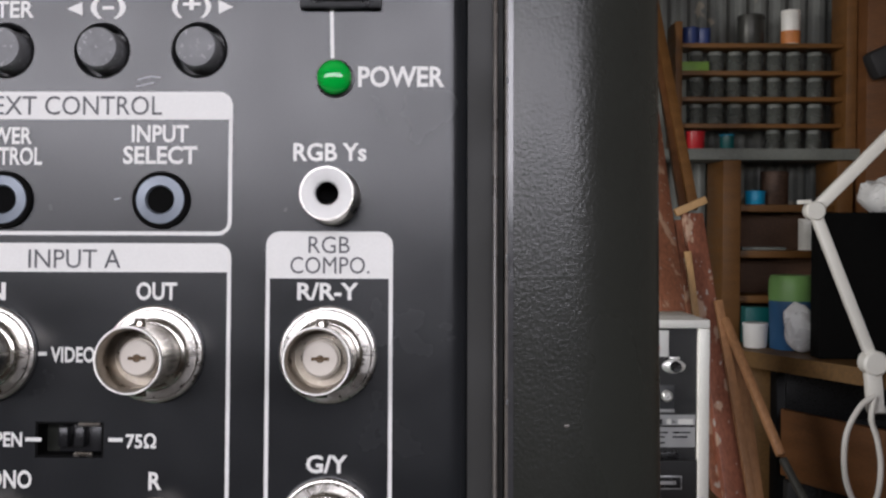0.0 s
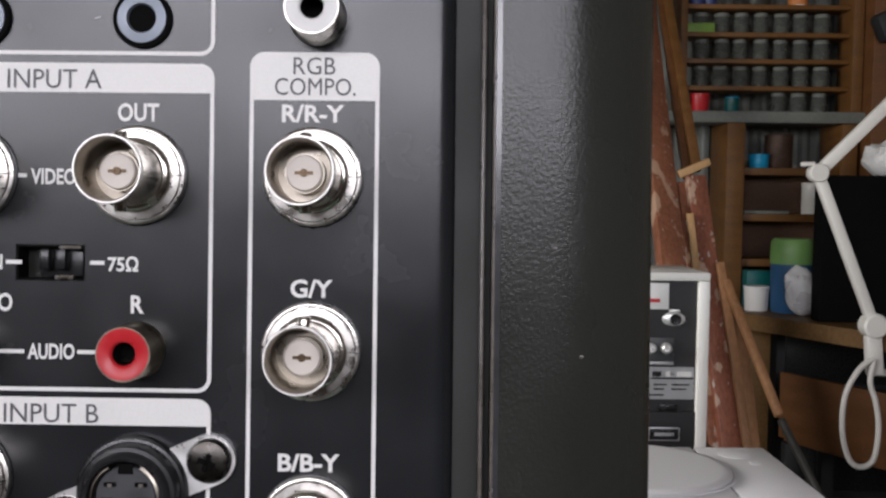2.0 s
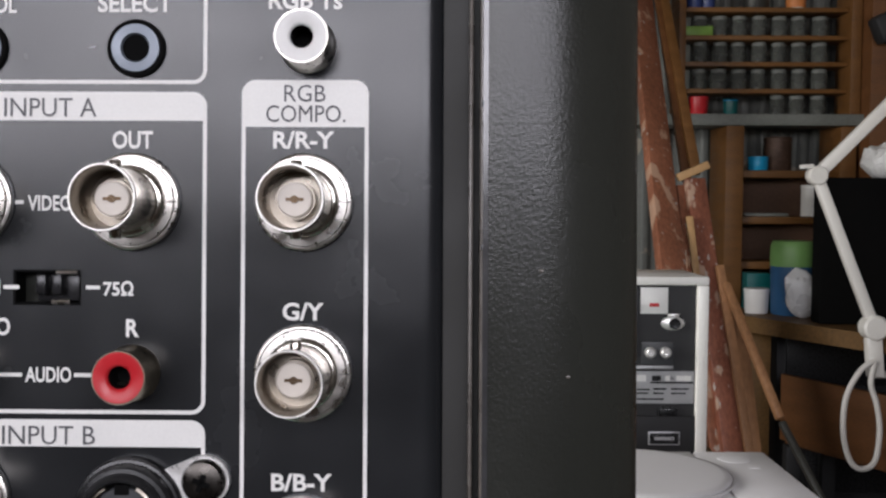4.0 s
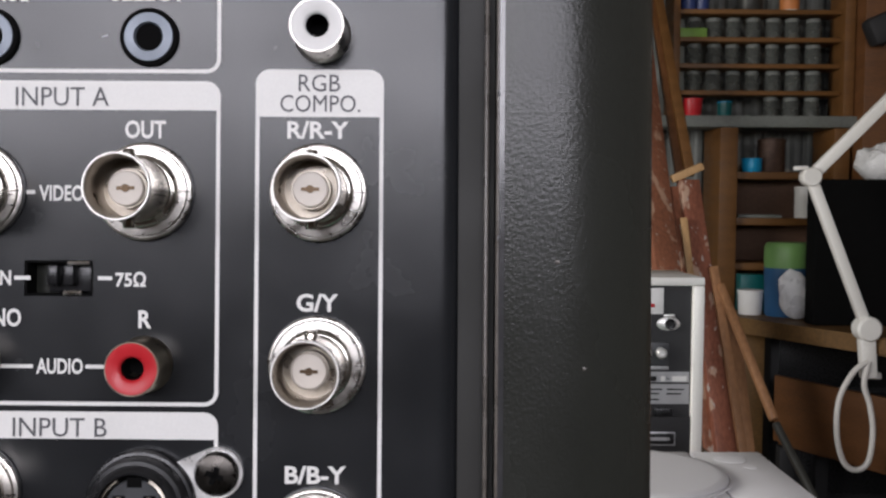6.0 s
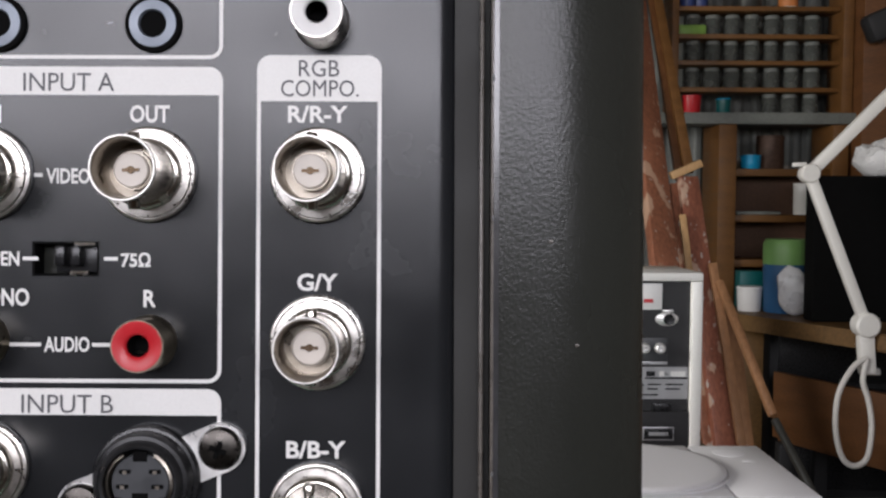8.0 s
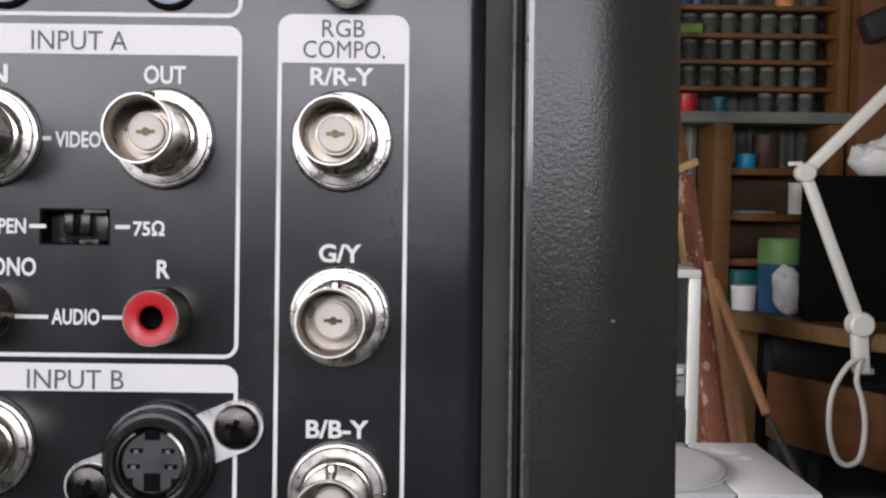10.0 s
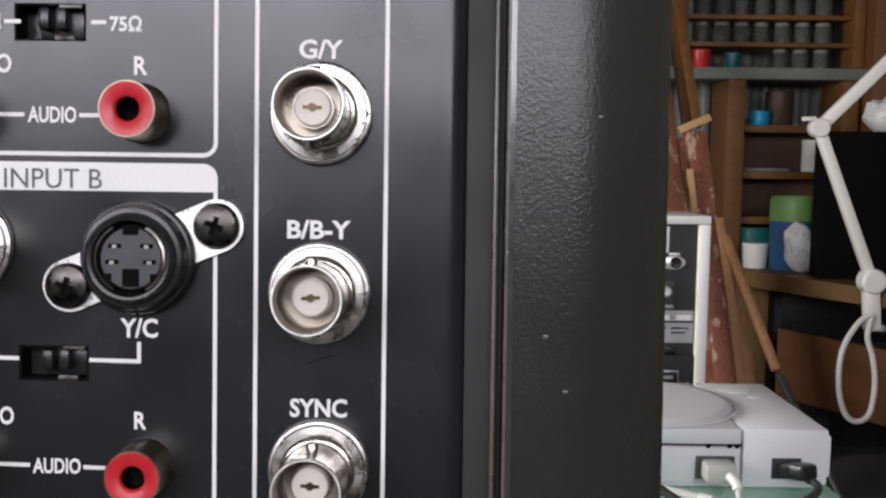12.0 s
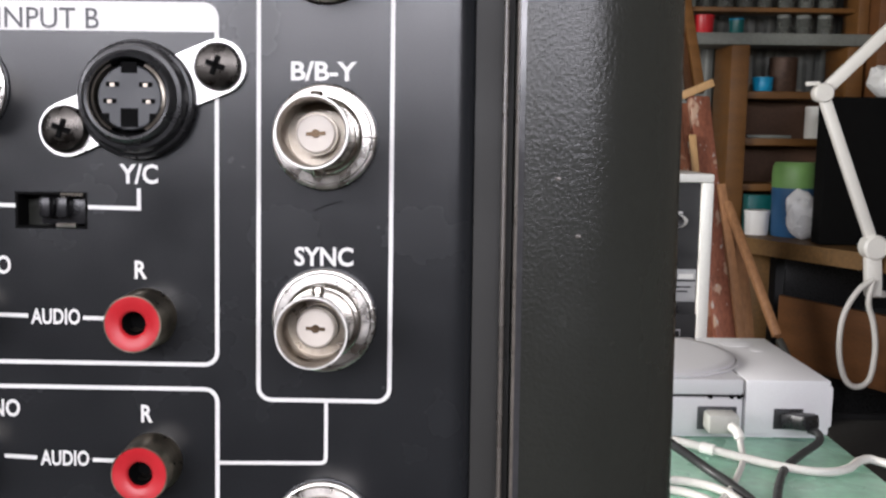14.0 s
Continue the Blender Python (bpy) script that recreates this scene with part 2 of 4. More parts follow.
def lathe(profile, centre, axis="y", segments=40, bm=None, sweep=360.0, start=0.0):
    """Turns (radius, place along the axis) round the axis through centre; y: towards the panel's back, z: upright."""
    tmp = bmesh.new()
    cx, cy, cz = centre
    full = sweep >= 359.9
    count = segments if full else segments + 1
    rings = []
    for r, a in profile:
        ring = []
        for i in range(1 if r < 1e-9 else count):
            w = radians(start + sweep * i / segments)
            if axis == "y":
                ring.append(tmp.verts.new((cx + r * math.cos(w), cy + a, cz + r * math.sin(w))))
            else:
                ring.append(tmp.verts.new((cx + r * math.cos(w), cy + r * math.sin(w), cz + a)))
        rings.append(ring)
    for a, b in zip(rings, rings[1:]):
        for i in range(segments):
            j = (i + 1) % count
            if len(a) == 1 and len(b) == 1:
                continue
            if len(a) == 1:
                tmp.faces.new((a[0], b[i], b[j]))
            elif len(b) == 1:
                tmp.faces.new((a[i], a[j], b[0]))
            else:
                tmp.faces.new((a[i], a[j], b[j], b[i]))
    return join(bm, tmp)


def tube(points, radius, segments=10, steps=6, bm=None):
    """A round cable along a smooth line through the points."""
    pts = [Vector(p) for p in points]
    line = []
    for i in range(len(pts) - 1):
        a, b, c, d = pts[max(i - 1, 0)], pts[i], pts[i + 1], pts[min(i + 2, len(pts) - 1)]
        for k in range(steps):
            s = k / steps
            line.append(0.5 * (2 * b + (c - a) * s + (2 * a - 5 * b + 4 * c - d) * s * s + (3 * b - a - 3 * c + d) * s ** 3))
    line.append(pts[-1])
    tmp = bmesh.new()
    rings, side = [], Vector((0.3, 0.2, 1))
    for i, p in enumerate(line):
        d = (line[min(i + 1, len(line) - 1)] - line[max(i - 1, 0)]).normalized()
        side = (side - d * side.dot(d)).normalized()
        up = d.cross(side)
        rings.append([tmp.verts.new(p + radius * (math.cos(w) * side + math.sin(w) * up)) for w in (2 * math.pi * k / segments for k in range(segments))])
    for a, b in zip(rings, rings[1:]):
        for k in range(segments):
            tmp.faces.new((a[k], a[(k + 1) % segments], b[(k + 1) % segments], b[k]))
    tmp.faces.new(rings[0]), tmp.faces.new(rings[-1])
    return join(bm, tmp)


# ---- the monitor's back: x and z in millimetres on the panel, whose face is at y = FACE ----
FACE = 0.145
LIFT = 0.00012
monitor = thing("broadcast_monitor", "dark grey broadcast monitor seen from its socket panel", "monitor", (-0.12, 0.3, 0.748), LEAN)


def arc(cx, cz, r, a0, a1, n=7):
    return [(cx + r * math.cos(radians(a0 + (a1 - a0) * i / n)), cz + r * math.sin(radians(a0 + (a1 - a0) * i / n))) for i in range(n + 1)]


def flat(loop, y=FACE - LIFT, bm=None):
    bm = bm or bmesh.new()
    bm.faces.new([bm.verts.new((x / 1000, y, z / 1000)) for x, z in loop])
    return bm


def ribbon(points, width=0.62, y=FACE - LIFT, bm=None):
    """A printed line through the points."""
    bm = bm or bmesh.new()
    last = None
    for i, p in enumerate(points):
        p = Vector(p)
        d0 = (p - Vector(points[i - 1])).normalized() if i else None
        d1 = (Vector(points[i + 1]) - p).normalized() if i + 1 < len(points) else None
        d = ((d0 or d1) + (d1 or d0)).normalized()
        k = 1 / max(0.5, d.dot(d1 or d0))
        o = Vector((-d.y, d.x)) * width / 2 * k
        pair = [bm.verts.new(((p + s * o).x / 1000, y, (p + s * o).y / 1000)) for s in (1, -1)]
        if last:
            bm.faces.new((last[0], last[1], pair[1], pair[0]))
        last = pair
    return bm


def lettering(text, x0, x1, z0, z1, mat="ink", bold=0.026, parent=None):
    """Letters that fill the given stretch of the panel."""
    cu = bpy.data.curves.new("letters", "FONT")
    cu.body, cu.offset, cu.resolution_u = text, bold, 3
    tmp = bpy.data.objects.new("letters", cu)
    scene.collection.objects.link(tmp)
    bpy.context.view_layer.update()
    me = bpy.data.meshes.new_from_object(tmp.evaluated_get(bpy.context.evaluated_depsgraph_get()))
    bpy.data.objects.remove(tmp)
    bm = bmesh.new()
    bm.from_mesh(me)
    bpy.data.meshes.remove(me)
    xs, ys = [v.co.x for v in bm.verts], [v.co.y for v in bm.verts]
    ax, ay = min(xs), min(ys)
    kx, ky = (x1 - x0) / (max(xs) - ax), (z1 - z0) / (max(ys) - ay)
    y = FACE - LIFT * (2 if mat == "ink_dark" else 1)
    for v in bm.verts:
        v.co = Vector(((x0 + (v.co.x - ax) * kx) / 1000, y, (z0 + (v.co.y - ay) * ky) / 1000))
    return part("lettering", bm, mat, parent or monitor, "grey lettering" if mat == "ink_dark" else "white lettering")


# moulded case: right rim with a wide rounded corner, recess for the panel
def case_outline():
    mm = [(-294, 450), (-294, 160), (-291, 151), (-285, 146), (-275, 143.5), (-125, 143.5), (-124.3, 148.5), (31.3, 148.5), (31.4, 143.2), (31.6, 141.5), (33.2, 141.03)]
    mm += [(34.2 + 23.8 * math.sin(radians(a)), 159.0 - 18.2 * math.cos(radians(a))) for a in range(4, 91, 6)]
    mm += [(58.0, 250), (52, 450)]
    return [(x / 1000, y / 1000) for x, y in mm]


bm = bmesh.new()
low, high = [[bm.verts.new((x, y, z)) for x, y in case_outline()] for z in (0.762, 1.15)]
for i in range(len(low)):
    j = (i + 1) % len(low)
    bm.faces.new((low[i], low[j], high[j], high[i]))
bm.faces.new(low), bm.faces.new(high)
part("case", bm, "case", monitor, "textured charcoal plastic case with a rounded corner", sharp=50)
part("groove", box(0.0257, 0.0312, 0.1467, 0.1484, 0.776, 1.1255), "case_smooth", monitor)
part("top_rim", box(-0.124, 0.0312, 0.1437, 0.1484, 1.126, 1.1497, 0.0006), "case_smooth", monitor)
part("bottom_rim", box(-0.124, 0.0312, 0.1437, 0.1484, 0.7623, 0.775, 0.0006), "case_smooth", monitor)
part("edge_trim", box(0.0296, 0.0303, 0.1447, 0.1484, 0.776, 1.1255, 0.0003), "pale_edge", monitor, "thin raised plastic edge trim")
part("rim_edge", tube([(0.0315, 0.1415, 0.764), (0.0315, 0.1415, 1.149)], 0.00028, 8, 2), "pale_edge", monitor, "pale edge of the rim")
bm = bmesh.new()
bm.faces.new([bm.verts.new(p) for p in ((0.0317, 0.14128, 0.764), (0.0325, 0.14109, 0.764), (0.0325, 0.14109, 1.149), (0.0317, 0.14128, 1.149))])
part("rim_bevel", bm, "case_gloss", monitor, "smooth glossy bevel along the rim")
for z in (1.0985, 1.0715, 1.0498, 1.0105):
    bm = bmesh.new()
    bmesh.ops.create_icosphere(bm, subdivisions=1, radius=1)
    bm.transform(Matrix.Translation((0.0316, 0.1413, z)) @ Matrix.Diagonal((0.00025, 0.0003, random.uniform(0.0003, 0.0008), 1)))
    part("chip", bm, "button", monitor, "pale chip in the rim's edge")
for x, z in ((0.0405, 1.0463), (0.0447, 1.0302), (0.0372, 0.9985), (0.0402, 0.9905)):
    bm = bmesh.new()
    bmesh.ops.create_icosphere(bm, subdivisions=1, radius=1)
    y = 0.159 - 0.0182 * math.sqrt(max(0, 1 - ((x - 0.0342) / 0.0238) ** 2))
    bm.transform(Matrix.Translation((x, y, z)) @ Matrix.Diagonal((0.0005, 0.0001, 0.0003, 1)))
    part("nick", bm, "pale_edge", monitor, "pale nick in the case")
for x in (-0.27, 0.02):
    for y in (0.2, 0.41):
        z = 1.03 + (0.7475 - 1.03) / math.cos(radians(3.32)) + (y - 0.145) * math.tan(radians(3.32))
        part("foot", lathe([(0, 0), (0.012, 0), (0.013, 0.004), (0.013, 0.763 - z), (0, 0.763 - z)], (x, y, z), "z", 20), "black_matt", monitor, "black rubber foot")

# panel sheet with its openings
BUTTONS = [(-16.4, 1104.0), (-31.7, 1103.9), (-46.8, 1103.9)]
SLIDES = [(-41.1, -30.5, 1040.5, 1046.0), (-40.6, -30.1, 990.3, 995.6)]
bm = bmesh.new()
loops = [[(-123.5, 776), (21.9, 776), (21.9, 1125.5), (-123.5, 1125.5)]]
loops += [[(x + 4.45 * math.cos(2 * math.pi * i / 40), z + 4.45 * math.sin(2 * math.pi * i / 40)) for i in range(40)] for x, z in BUTTONS]
loops += [[(a, c), (b, c), (b, d), (a, d)] for a, b, c, d in SLIDES]
edges = []
for loop in loops:
    vs = [bm.verts.new((x / 1000, FACE, z / 1000)) for x, z in loop]
    edges += [bm.edges.new((vs[i], vs[(i + 1) % len(vs)])) for i in range(len(vs))]
bmesh.ops.triangle_fill(bm, edges=edges, use_beauty=True, use_dissolve=False)
wall = bmesh.ops.extrude_edge_only(bm, edges=edges)
bmesh.ops.translate(bm, verts=[v for v in wall["geom"] if isinstance(v, bmesh.types.BMVert)], vec=(0, 0.0034, 0))
panel = part("socket_panel", bm, "panel", monitor, "matt grey painted socket panel with white print", sharp=30)

bm = bmesh.new()
prev = None
for i in range(11):
    a = radians(6.2 * i)
    pair = [bm.verts.new((0.0219 + 0.0042 * math.sin(a), FACE + 0.0042 * (1 - math.cos(a)), z)) for z in (0.776, 1.1255)]
    if prev:
        bm.faces.new((prev[0], pair[0], pair[1], prev[1]))
    prev = pair
part("rolled_edge", bm, "panel", panel)

# printed bands and lines
def group_box(top, band, bottom, right_top, right_bottom, radius=2.2, left=-118.0):
    h = 0.31
    bm = bmesh.new()
    lean = (right_top - right_bottom) / (top - bottom)
    if band:
        flat([(left, band), (right_top - lean * (top - band), band)] + arc(right_top - radius, top - radius, radius, 0, 90) + [(left, top)], bm=bm)
        start = [(right_top - h - lean * (top - band), band + 0.05)]
    else:
        start = [(left, top - h)] + arc(right_top - radius, top - radius, radius - h, 90, 0)
    ribbon(start + arc(right_bottom - radius, bottom + radius, radius - h, 0, -90) + [(left, bottom + h)], bm=bm)
    part("printed_frame", bm, "ink", panel, "white printed frame")


group_box(1097.4, 1093.0, 1074.9, -11.0, -11.0)
group_box(1073.7, 1069.2, 1023.7, -11.0, -11.0)
group_box(1022.8, 1018.6, 970.5, -11.0, -11.0)
group_box(967.5, None, 919.6, -11.0, -11.0)
bm = flat(arc(-5.6 + 2.2, 1075.6 - 2.2, 2.2, 180, 90) + arc(14.1 - 2.2, 1075.6 - 2.2, 2.2, 90, 0) + [(14.1, 1068.3), (-5.6, 1068.3)])
ribbon([(-5.29, 1068.4)] + arc(-5.6 + 2.2, 965.5 + 2.2, 1.9, 180, 270) + arc(14.1 - 2.2, 965.5 + 2.2, 1.9, 270, 360) + [(13.79, 1068.4)], bm=bm)
ribbon([(4.6, 965.7)] + arc(3.8, 957.3, 0.8, 0, -90, 4) + [(-11.2, 956.3)], 0.55, bm=bm)
part("printed_frame", bm, "ink", panel, "white printed frame")
for pts in ([(4.3, 1111.1), (4.5, 1102.7)], [(-40.9, 1056.5), (-39.5, 1056.5)], [(-29.7, 1043.3), (-27.5, 1043.3)], [(-42.6, 1043.3), (-40.1, 1043.3)],
            [(-31.5, 1029.7), (-25.1, 1029.7)], [(-44.6, 1029.7), (-39.6, 1029.7)], [(-30.0, 993.5), (-22.6, 993.4), (-22.6, 996.3)], [(-45.1, 993.7), (-40.5, 993.6)],
            [(-30.9, 977.4), (-25.1, 977.3)], [(-43.6, 977.7), (-38.9, 977.6)], [(-29.7, 956.4), (-24.4, 956.3)], [(-42.7, 956.8), (-37.9, 956.6)]):
    part("printed_line", ribbon(pts, 0.6), "ink", panel)
for loop in ([(-37.3, 1110.5), (-34.8, 1109.4), (-34.9, 1111.6)], [(-11.1, 1110.8), (-13.5, 1111.9), (-13.4, 1109.7)]):
    part("printed_arrow", flat(loop), "ink", panel)

for row in (("POWER", 8.5, 22.0, 1098.14, 1101.45), ("RGB Ys", -1.5, 9.9, 1086.53, 1089.41), ("R/R-Y", -0.7, 8.8, 1064.93, 1067.66), ("G/Y", 0.9, 7.3, 1038.35, 1041.13),
            ("B/B-Y", -0.7, 8.7, 1011.94, 1014.72), ("SYNC", -0.1, 8.4, 985.45, 988.24), ("INPUT", -26.8, -17.9, 1089.41, 1092.17), ("SELECT", -28.1, -16.5, 1086.02, 1088.88),
            ("POWER", -52.5, -42.4, 1089.10, 1091.83), ("CONTROL", -53.8, -40.8, 1085.84, 1088.68), ("ENTER", -52.8, -42.5, 1109.05, 1111.73), ("(-)", -33.6, -28.0, 1108.90, 1112.45), ("(+)", -20.8, -14.6, 1109.02, 1112.60),
            ("OUT", -25.7, -19.4, 1064.83, 1067.64), ("IN", -50.6, -46.1, 1064.76, 1067.54), ("VIDEO", -38.9, -32.0, 1055.14, 1057.60), ("75Ω", -27.0, -22.3, 1041.97, 1044.32), ("OPEN", -49.4, -43.1, 1042.11, 1044.44),
            ("MONO", -50.5, -41.5, 1035.76, 1038.58), ("R", -23.4, -21.4, 1035.66, 1038.41), ("AUDIO", -39.1, -31.9, 1028.53, 1030.95), ("Y/C", -25.4, -19.8, 996.93, 999.81),
            ("MONO", -50.0, -41.3, 983.62, 986.35), ("R", -23.3, -21.5, 983.20, 985.86), ("AUDIO", -38.5, -31.3, 976.36, 978.71), ("MONO", -48.9, -40.3, 962.64, 965.25), ("R", -22.5, -20.8, 962.10, 964.74), ("AUDIO", -37.4, -30.2, 955.43, 957.76)):
    lettering(*row, parent=panel)
for row in (("RGB", 1.0, 7.4, 1072.19, 1074.84), ("COMPO.", -1.8, 10.5, 1069.04, 1071.67), ("EXT CONTROL", -48.4, -22.1, 1093.72, 1096.69), ("INPUT A", -42.6, -28.2, 1069.79, 1072.70), ("INPUT B", -42.6, -28.1, 1018.91, 1021.81)):
    lettering(*row, "ink_dark", 0.0, panel)

# scuffs in the paint
for pts in ([(-26.0, 1099.3), (-23.9, 1099.8), (-22.4, 1099.6)], [(-26.3, 1098.2), (-23.4, 1098.8)], [(-29.4, 1080.5), (-28.4, 1080.7)]):
    part("scuff", ribbon(pts, 0.22), "wear", panel, "pale scuff in the paint")
part("scratch", ribbon([(2.6, 993.4), (4.4, 994.2), (6.7, 994.9)], 0.13), "void", panel, "dark scratch in the paint")


# sockets and controls
def bnc(x, z, turn=0):
    sock = Fitting("bnc_socket", "nickel bayonet video socket")
    c = (x / 1000, FACE, z / 1000)
    part("washer", lathe([(0.00765, 0.0), (0.00765, -0.0004), (0.0070, -0.0006), (0.005, -0.0006)], c), "black", sock, "dark insulating washer")
    part("flange", lathe([(0.00745, -0.0004), (0.00745, -0.0011), (0.0072, -0.0013), (0.0069, -0.0013), (0.00685, -0.0011), (0.0068, -0.0014), (0.0067, -0.0016), (0.0056, -0.0017), (0.0054, -0.0021)], c, segments=48), "satin", sock, "satin nickel flange")
    part("collar", lathe([(0.00555, -0.0016), (0.00555, -0.0028), (0.0053, -0.0031), (0.0048, -0.0032)], c, segments=48), "nickel", sock)
    part("barrel", lathe([(0.0049, -0.0030), (0.00475, -0.0034), (0.00475, -0.0118), (0.00485, -0.0124)], c, segments=48), "nickel", sock, "nickel bayonet barrel")
    part("barrel_rim", lathe([(0.00485, -0.0124), (0.00488, -0.0128), (0.0048, -0.0130), (0.0046, -0.0130), (0.0045, -0.0127)], c, segments=48), "rim_metal", sock, "bright edge of the barrel, its glint put into the colour")
    part("barrel_lining", lathe([(0.0045, -0.0128), (0.0043, -0.0122), (0.0042, -0.0060)], c, segments=48), "nickel_shaded", sock, "inside of the barrel, its dark reflections put into a brownish colour")
    part("barrel_floor", lathe([(0.0043, -0.0060), (0, -0.0060)], c), "nickel_shaded", sock)
    part("sleeve", lathe([(0.0029, -0.0059), (0.0029, -0.0082), (0.0026, -0.0082)], c), "nickel_shaded", sock)
    part("insulator", lathe([(0.0026, -0.0060), (0.0026, -0.0087), (0.0024, -0.0089), (0, -0.0089)], c), "ptfe", sock, "white insulator disc")
    part("flange_seam", box(c[0] + 0.0057, c[0] + 0.0072, FACE - 0.00172, FACE - 0.0013, c[2] - 0.00006, c[2] + 0.00006), "screw", sock, "fine seam across the flange")
    w = radians(turn)
    tmp = box(-0.0013, 0.0013, -0.00905, -0.0088, -0.00024, 0.00024)
    tmp.transform(Matrix.Translation(c) @ Matrix.Rotation(-w * 2, 4, "Y"))
    part("contact_slot", tmp, "brass", sock)
    part("contact", lathe([(0.00058, -0.0088), (0.00058, -0.0092), (0.00028, -0.0092), (0.00028, -0.0089)], c, segments=14), "brass", sock, "brass centre contact")
    for k in (1, -1):
        d = Vector((math.cos(w + math.pi / 2), 0, math.sin(w + math.pi / 2))) * k
        tmp = lathe([(0, 0), (0.0009, 0), (0.0009, 0.0013), (0.00075, 0.0015), (0, 0.0015)], (0, 0, 0), "z", 14)
        tmp.transform(Matrix.Translation(Vector(c) + d * 0.0043 + Vector((0, -0.0074, 0))) @ d.to_track_quat("Z", "Y").to_matrix().to_4x4())
        part("bayonet_lug", tmp, "nickel", sock)


def rca(x, z, ring, label, height=0.0062, shell="bronze"):
    sock = Fitting("phono_socket", "metal phono socket")
    c = (x / 1000, FACE, z / 1000)
    h = -height
    part("shell", lathe([(0.0044, 0.0), (0.0044, -0.0005), (0.0042, -0.0008), (0.0041, -0.0010), (0.0041, h + 0.0002), (0.0040, h), (0.0038, h)], c, segments=44), shell, sock, "metal phono shell")
    part("insulator", lathe([(0.0039, h + 0.0001), (0.0038, h - 0.0001), (0.0021, h), (0.00175, h + 0.0003), (0.0017, h + 0.0006)], c, segments=40), ring, sock, label)
    part("hollow", lathe([(0.00172, h + 0.0006), (0.0016, h + 0.0041), (0, h + 0.0042)], c, segments=24), "void", sock)
    part("inner_tongue", lathe([(0.0013, h + 0.0016), (0.0013, h + 0.0041)], c, segments=10, sweep=100, start=230), "nickel_shaded", sock)


for x, z in ((4.2, 1056.6), (4.2, 1030.3), (4.2, 1004.0), (4.3, 977.7), (4.3, 946.6), (-22.5, 1056.6), (-48.5, 1056.6), (-48.7, 1010.3)):
    bnc(x, z, random.uniform(-3, 3))
rca(4.6, 1080.95, "white", "white insulator ring", height=0.0066, shell="satin")
for x, z in ((-22.4, 1030.1), (-21.6, 977.5), (-20.8, 956.2)):
    rca(x, z, "red", "red insulator ring")
for x, z in ((-49.0, 1030.3), (-48.8, 977.6), (-48.4, 956.4)):
    rca(x, z, "white", "white insulator ring")

for x, z in BUTTONS:
    b = Fitting("push_button", "round push button in a black well")
    c = (x / 1000, FACE, z / 1000)
    part("well", lathe([(0.00445, 0.0001), (0.0042, -0.0003), (0.0040, 0.0002), (0.0040, 0.0033), (0, 0.0033)], c), "black", b, "black button well")
    part("cap", lathe([(0.0034, 0.003), (0.00325, -0.0018), (0.0030, -0.0023), (0, -0.0024)], c), "button", b, "worn dark grey button cap")
for x, z in ((-22.0, 1080.4), (-46.6, 1080.4)):
    j = Fitting("control_jack", "small round control jack")
    c = (x / 1000, FACE, z / 1000)
    part("collar", lathe([(0.0045, 0), (0.0045, -0.0005), (0.0043, -0.0007), (0.0036, -0.0007)], c), "void", j, "black collar")
    part("ring", lathe([(0.0038, -0.0005), (0.0037, -0.0009), (0.0023, -0.0010), (0.0021, -0.0007), (0.0021, 0.003)], c), "jack_ring", j, "pale grey jack ring")
    part("hollow", lathe([(0.0022, -0.0003), (0, -0.0002)], c, segments=24), "void", j)
for a, b, lo, hi in SLIDES:
    s = Fitting("slide_switch", "black slide switch")
    x0, x1, z0, z1 = a / 1000, b / 1000, lo / 1000, hi / 1000
    part("housing", box(x0 - 0.0002, x1 + 0.0002, FACE + 0.0040, FACE + 0.0045, z0 - 0.0002, z1 + 0.0002), "void", s, "deep black switch housing")
    for p0, p1, q0, q1 in ((x0, x0 + 0.0004, z0, z1), (x1 - 0.0004, x1, z0, z1), (x0 + 0.0004, x1 - 0.0004, z0, z0 + 0.0004), (x0 + 0.0004, x1 - 0.0004, z1 - 0.0004, z1)):
        part("housing_wall", box(p0 + 0.00002, p1 - 0.00002, FACE + 0.0001, FACE + 0.0040, q0 + 0.00002, q1 - 0.00002), "void", s)
    m = (x0 + x1) / 2 + 0.0004
    bm = box(m - 0.0026, x1 - 0.0006, FACE + 0.0016, FACE + 0.0038, z0 + 0.0006, z1 - 0.0006, 0.0003)
    part("slider", bm, "black", s)
    for o in (-0.0021, 0.0004):
        part("slider_rib", box(m + o, m + o + 0.0017, FACE - 0.0006, FACE + 0.0017, z0 + 0.0016, z1 - 0.0006, 0.0005), "black", s)
    # satin strips added for the glints along the black slider's edges
    part("slider_low_glint", tube([(m + 0.0004, FACE + 0.0001, z0 + 0.0005), (m + 0.0032, FACE + 0.0001, z0 + 0.0005)], 0.0004, 8, 2), "satin", s, "satin strip drawing the glint on the slider's lower edge")
    part("slider_top_glint", tube([(m + 0.0010, FACE + 0.0001, z1 - 0.0004), (x1 - 0.0006, FACE + 0.0001, z1 - 0.0004)], 0.0003, 8, 2), "satin", s, "satin strip drawing the glint on the slider's upper edge")

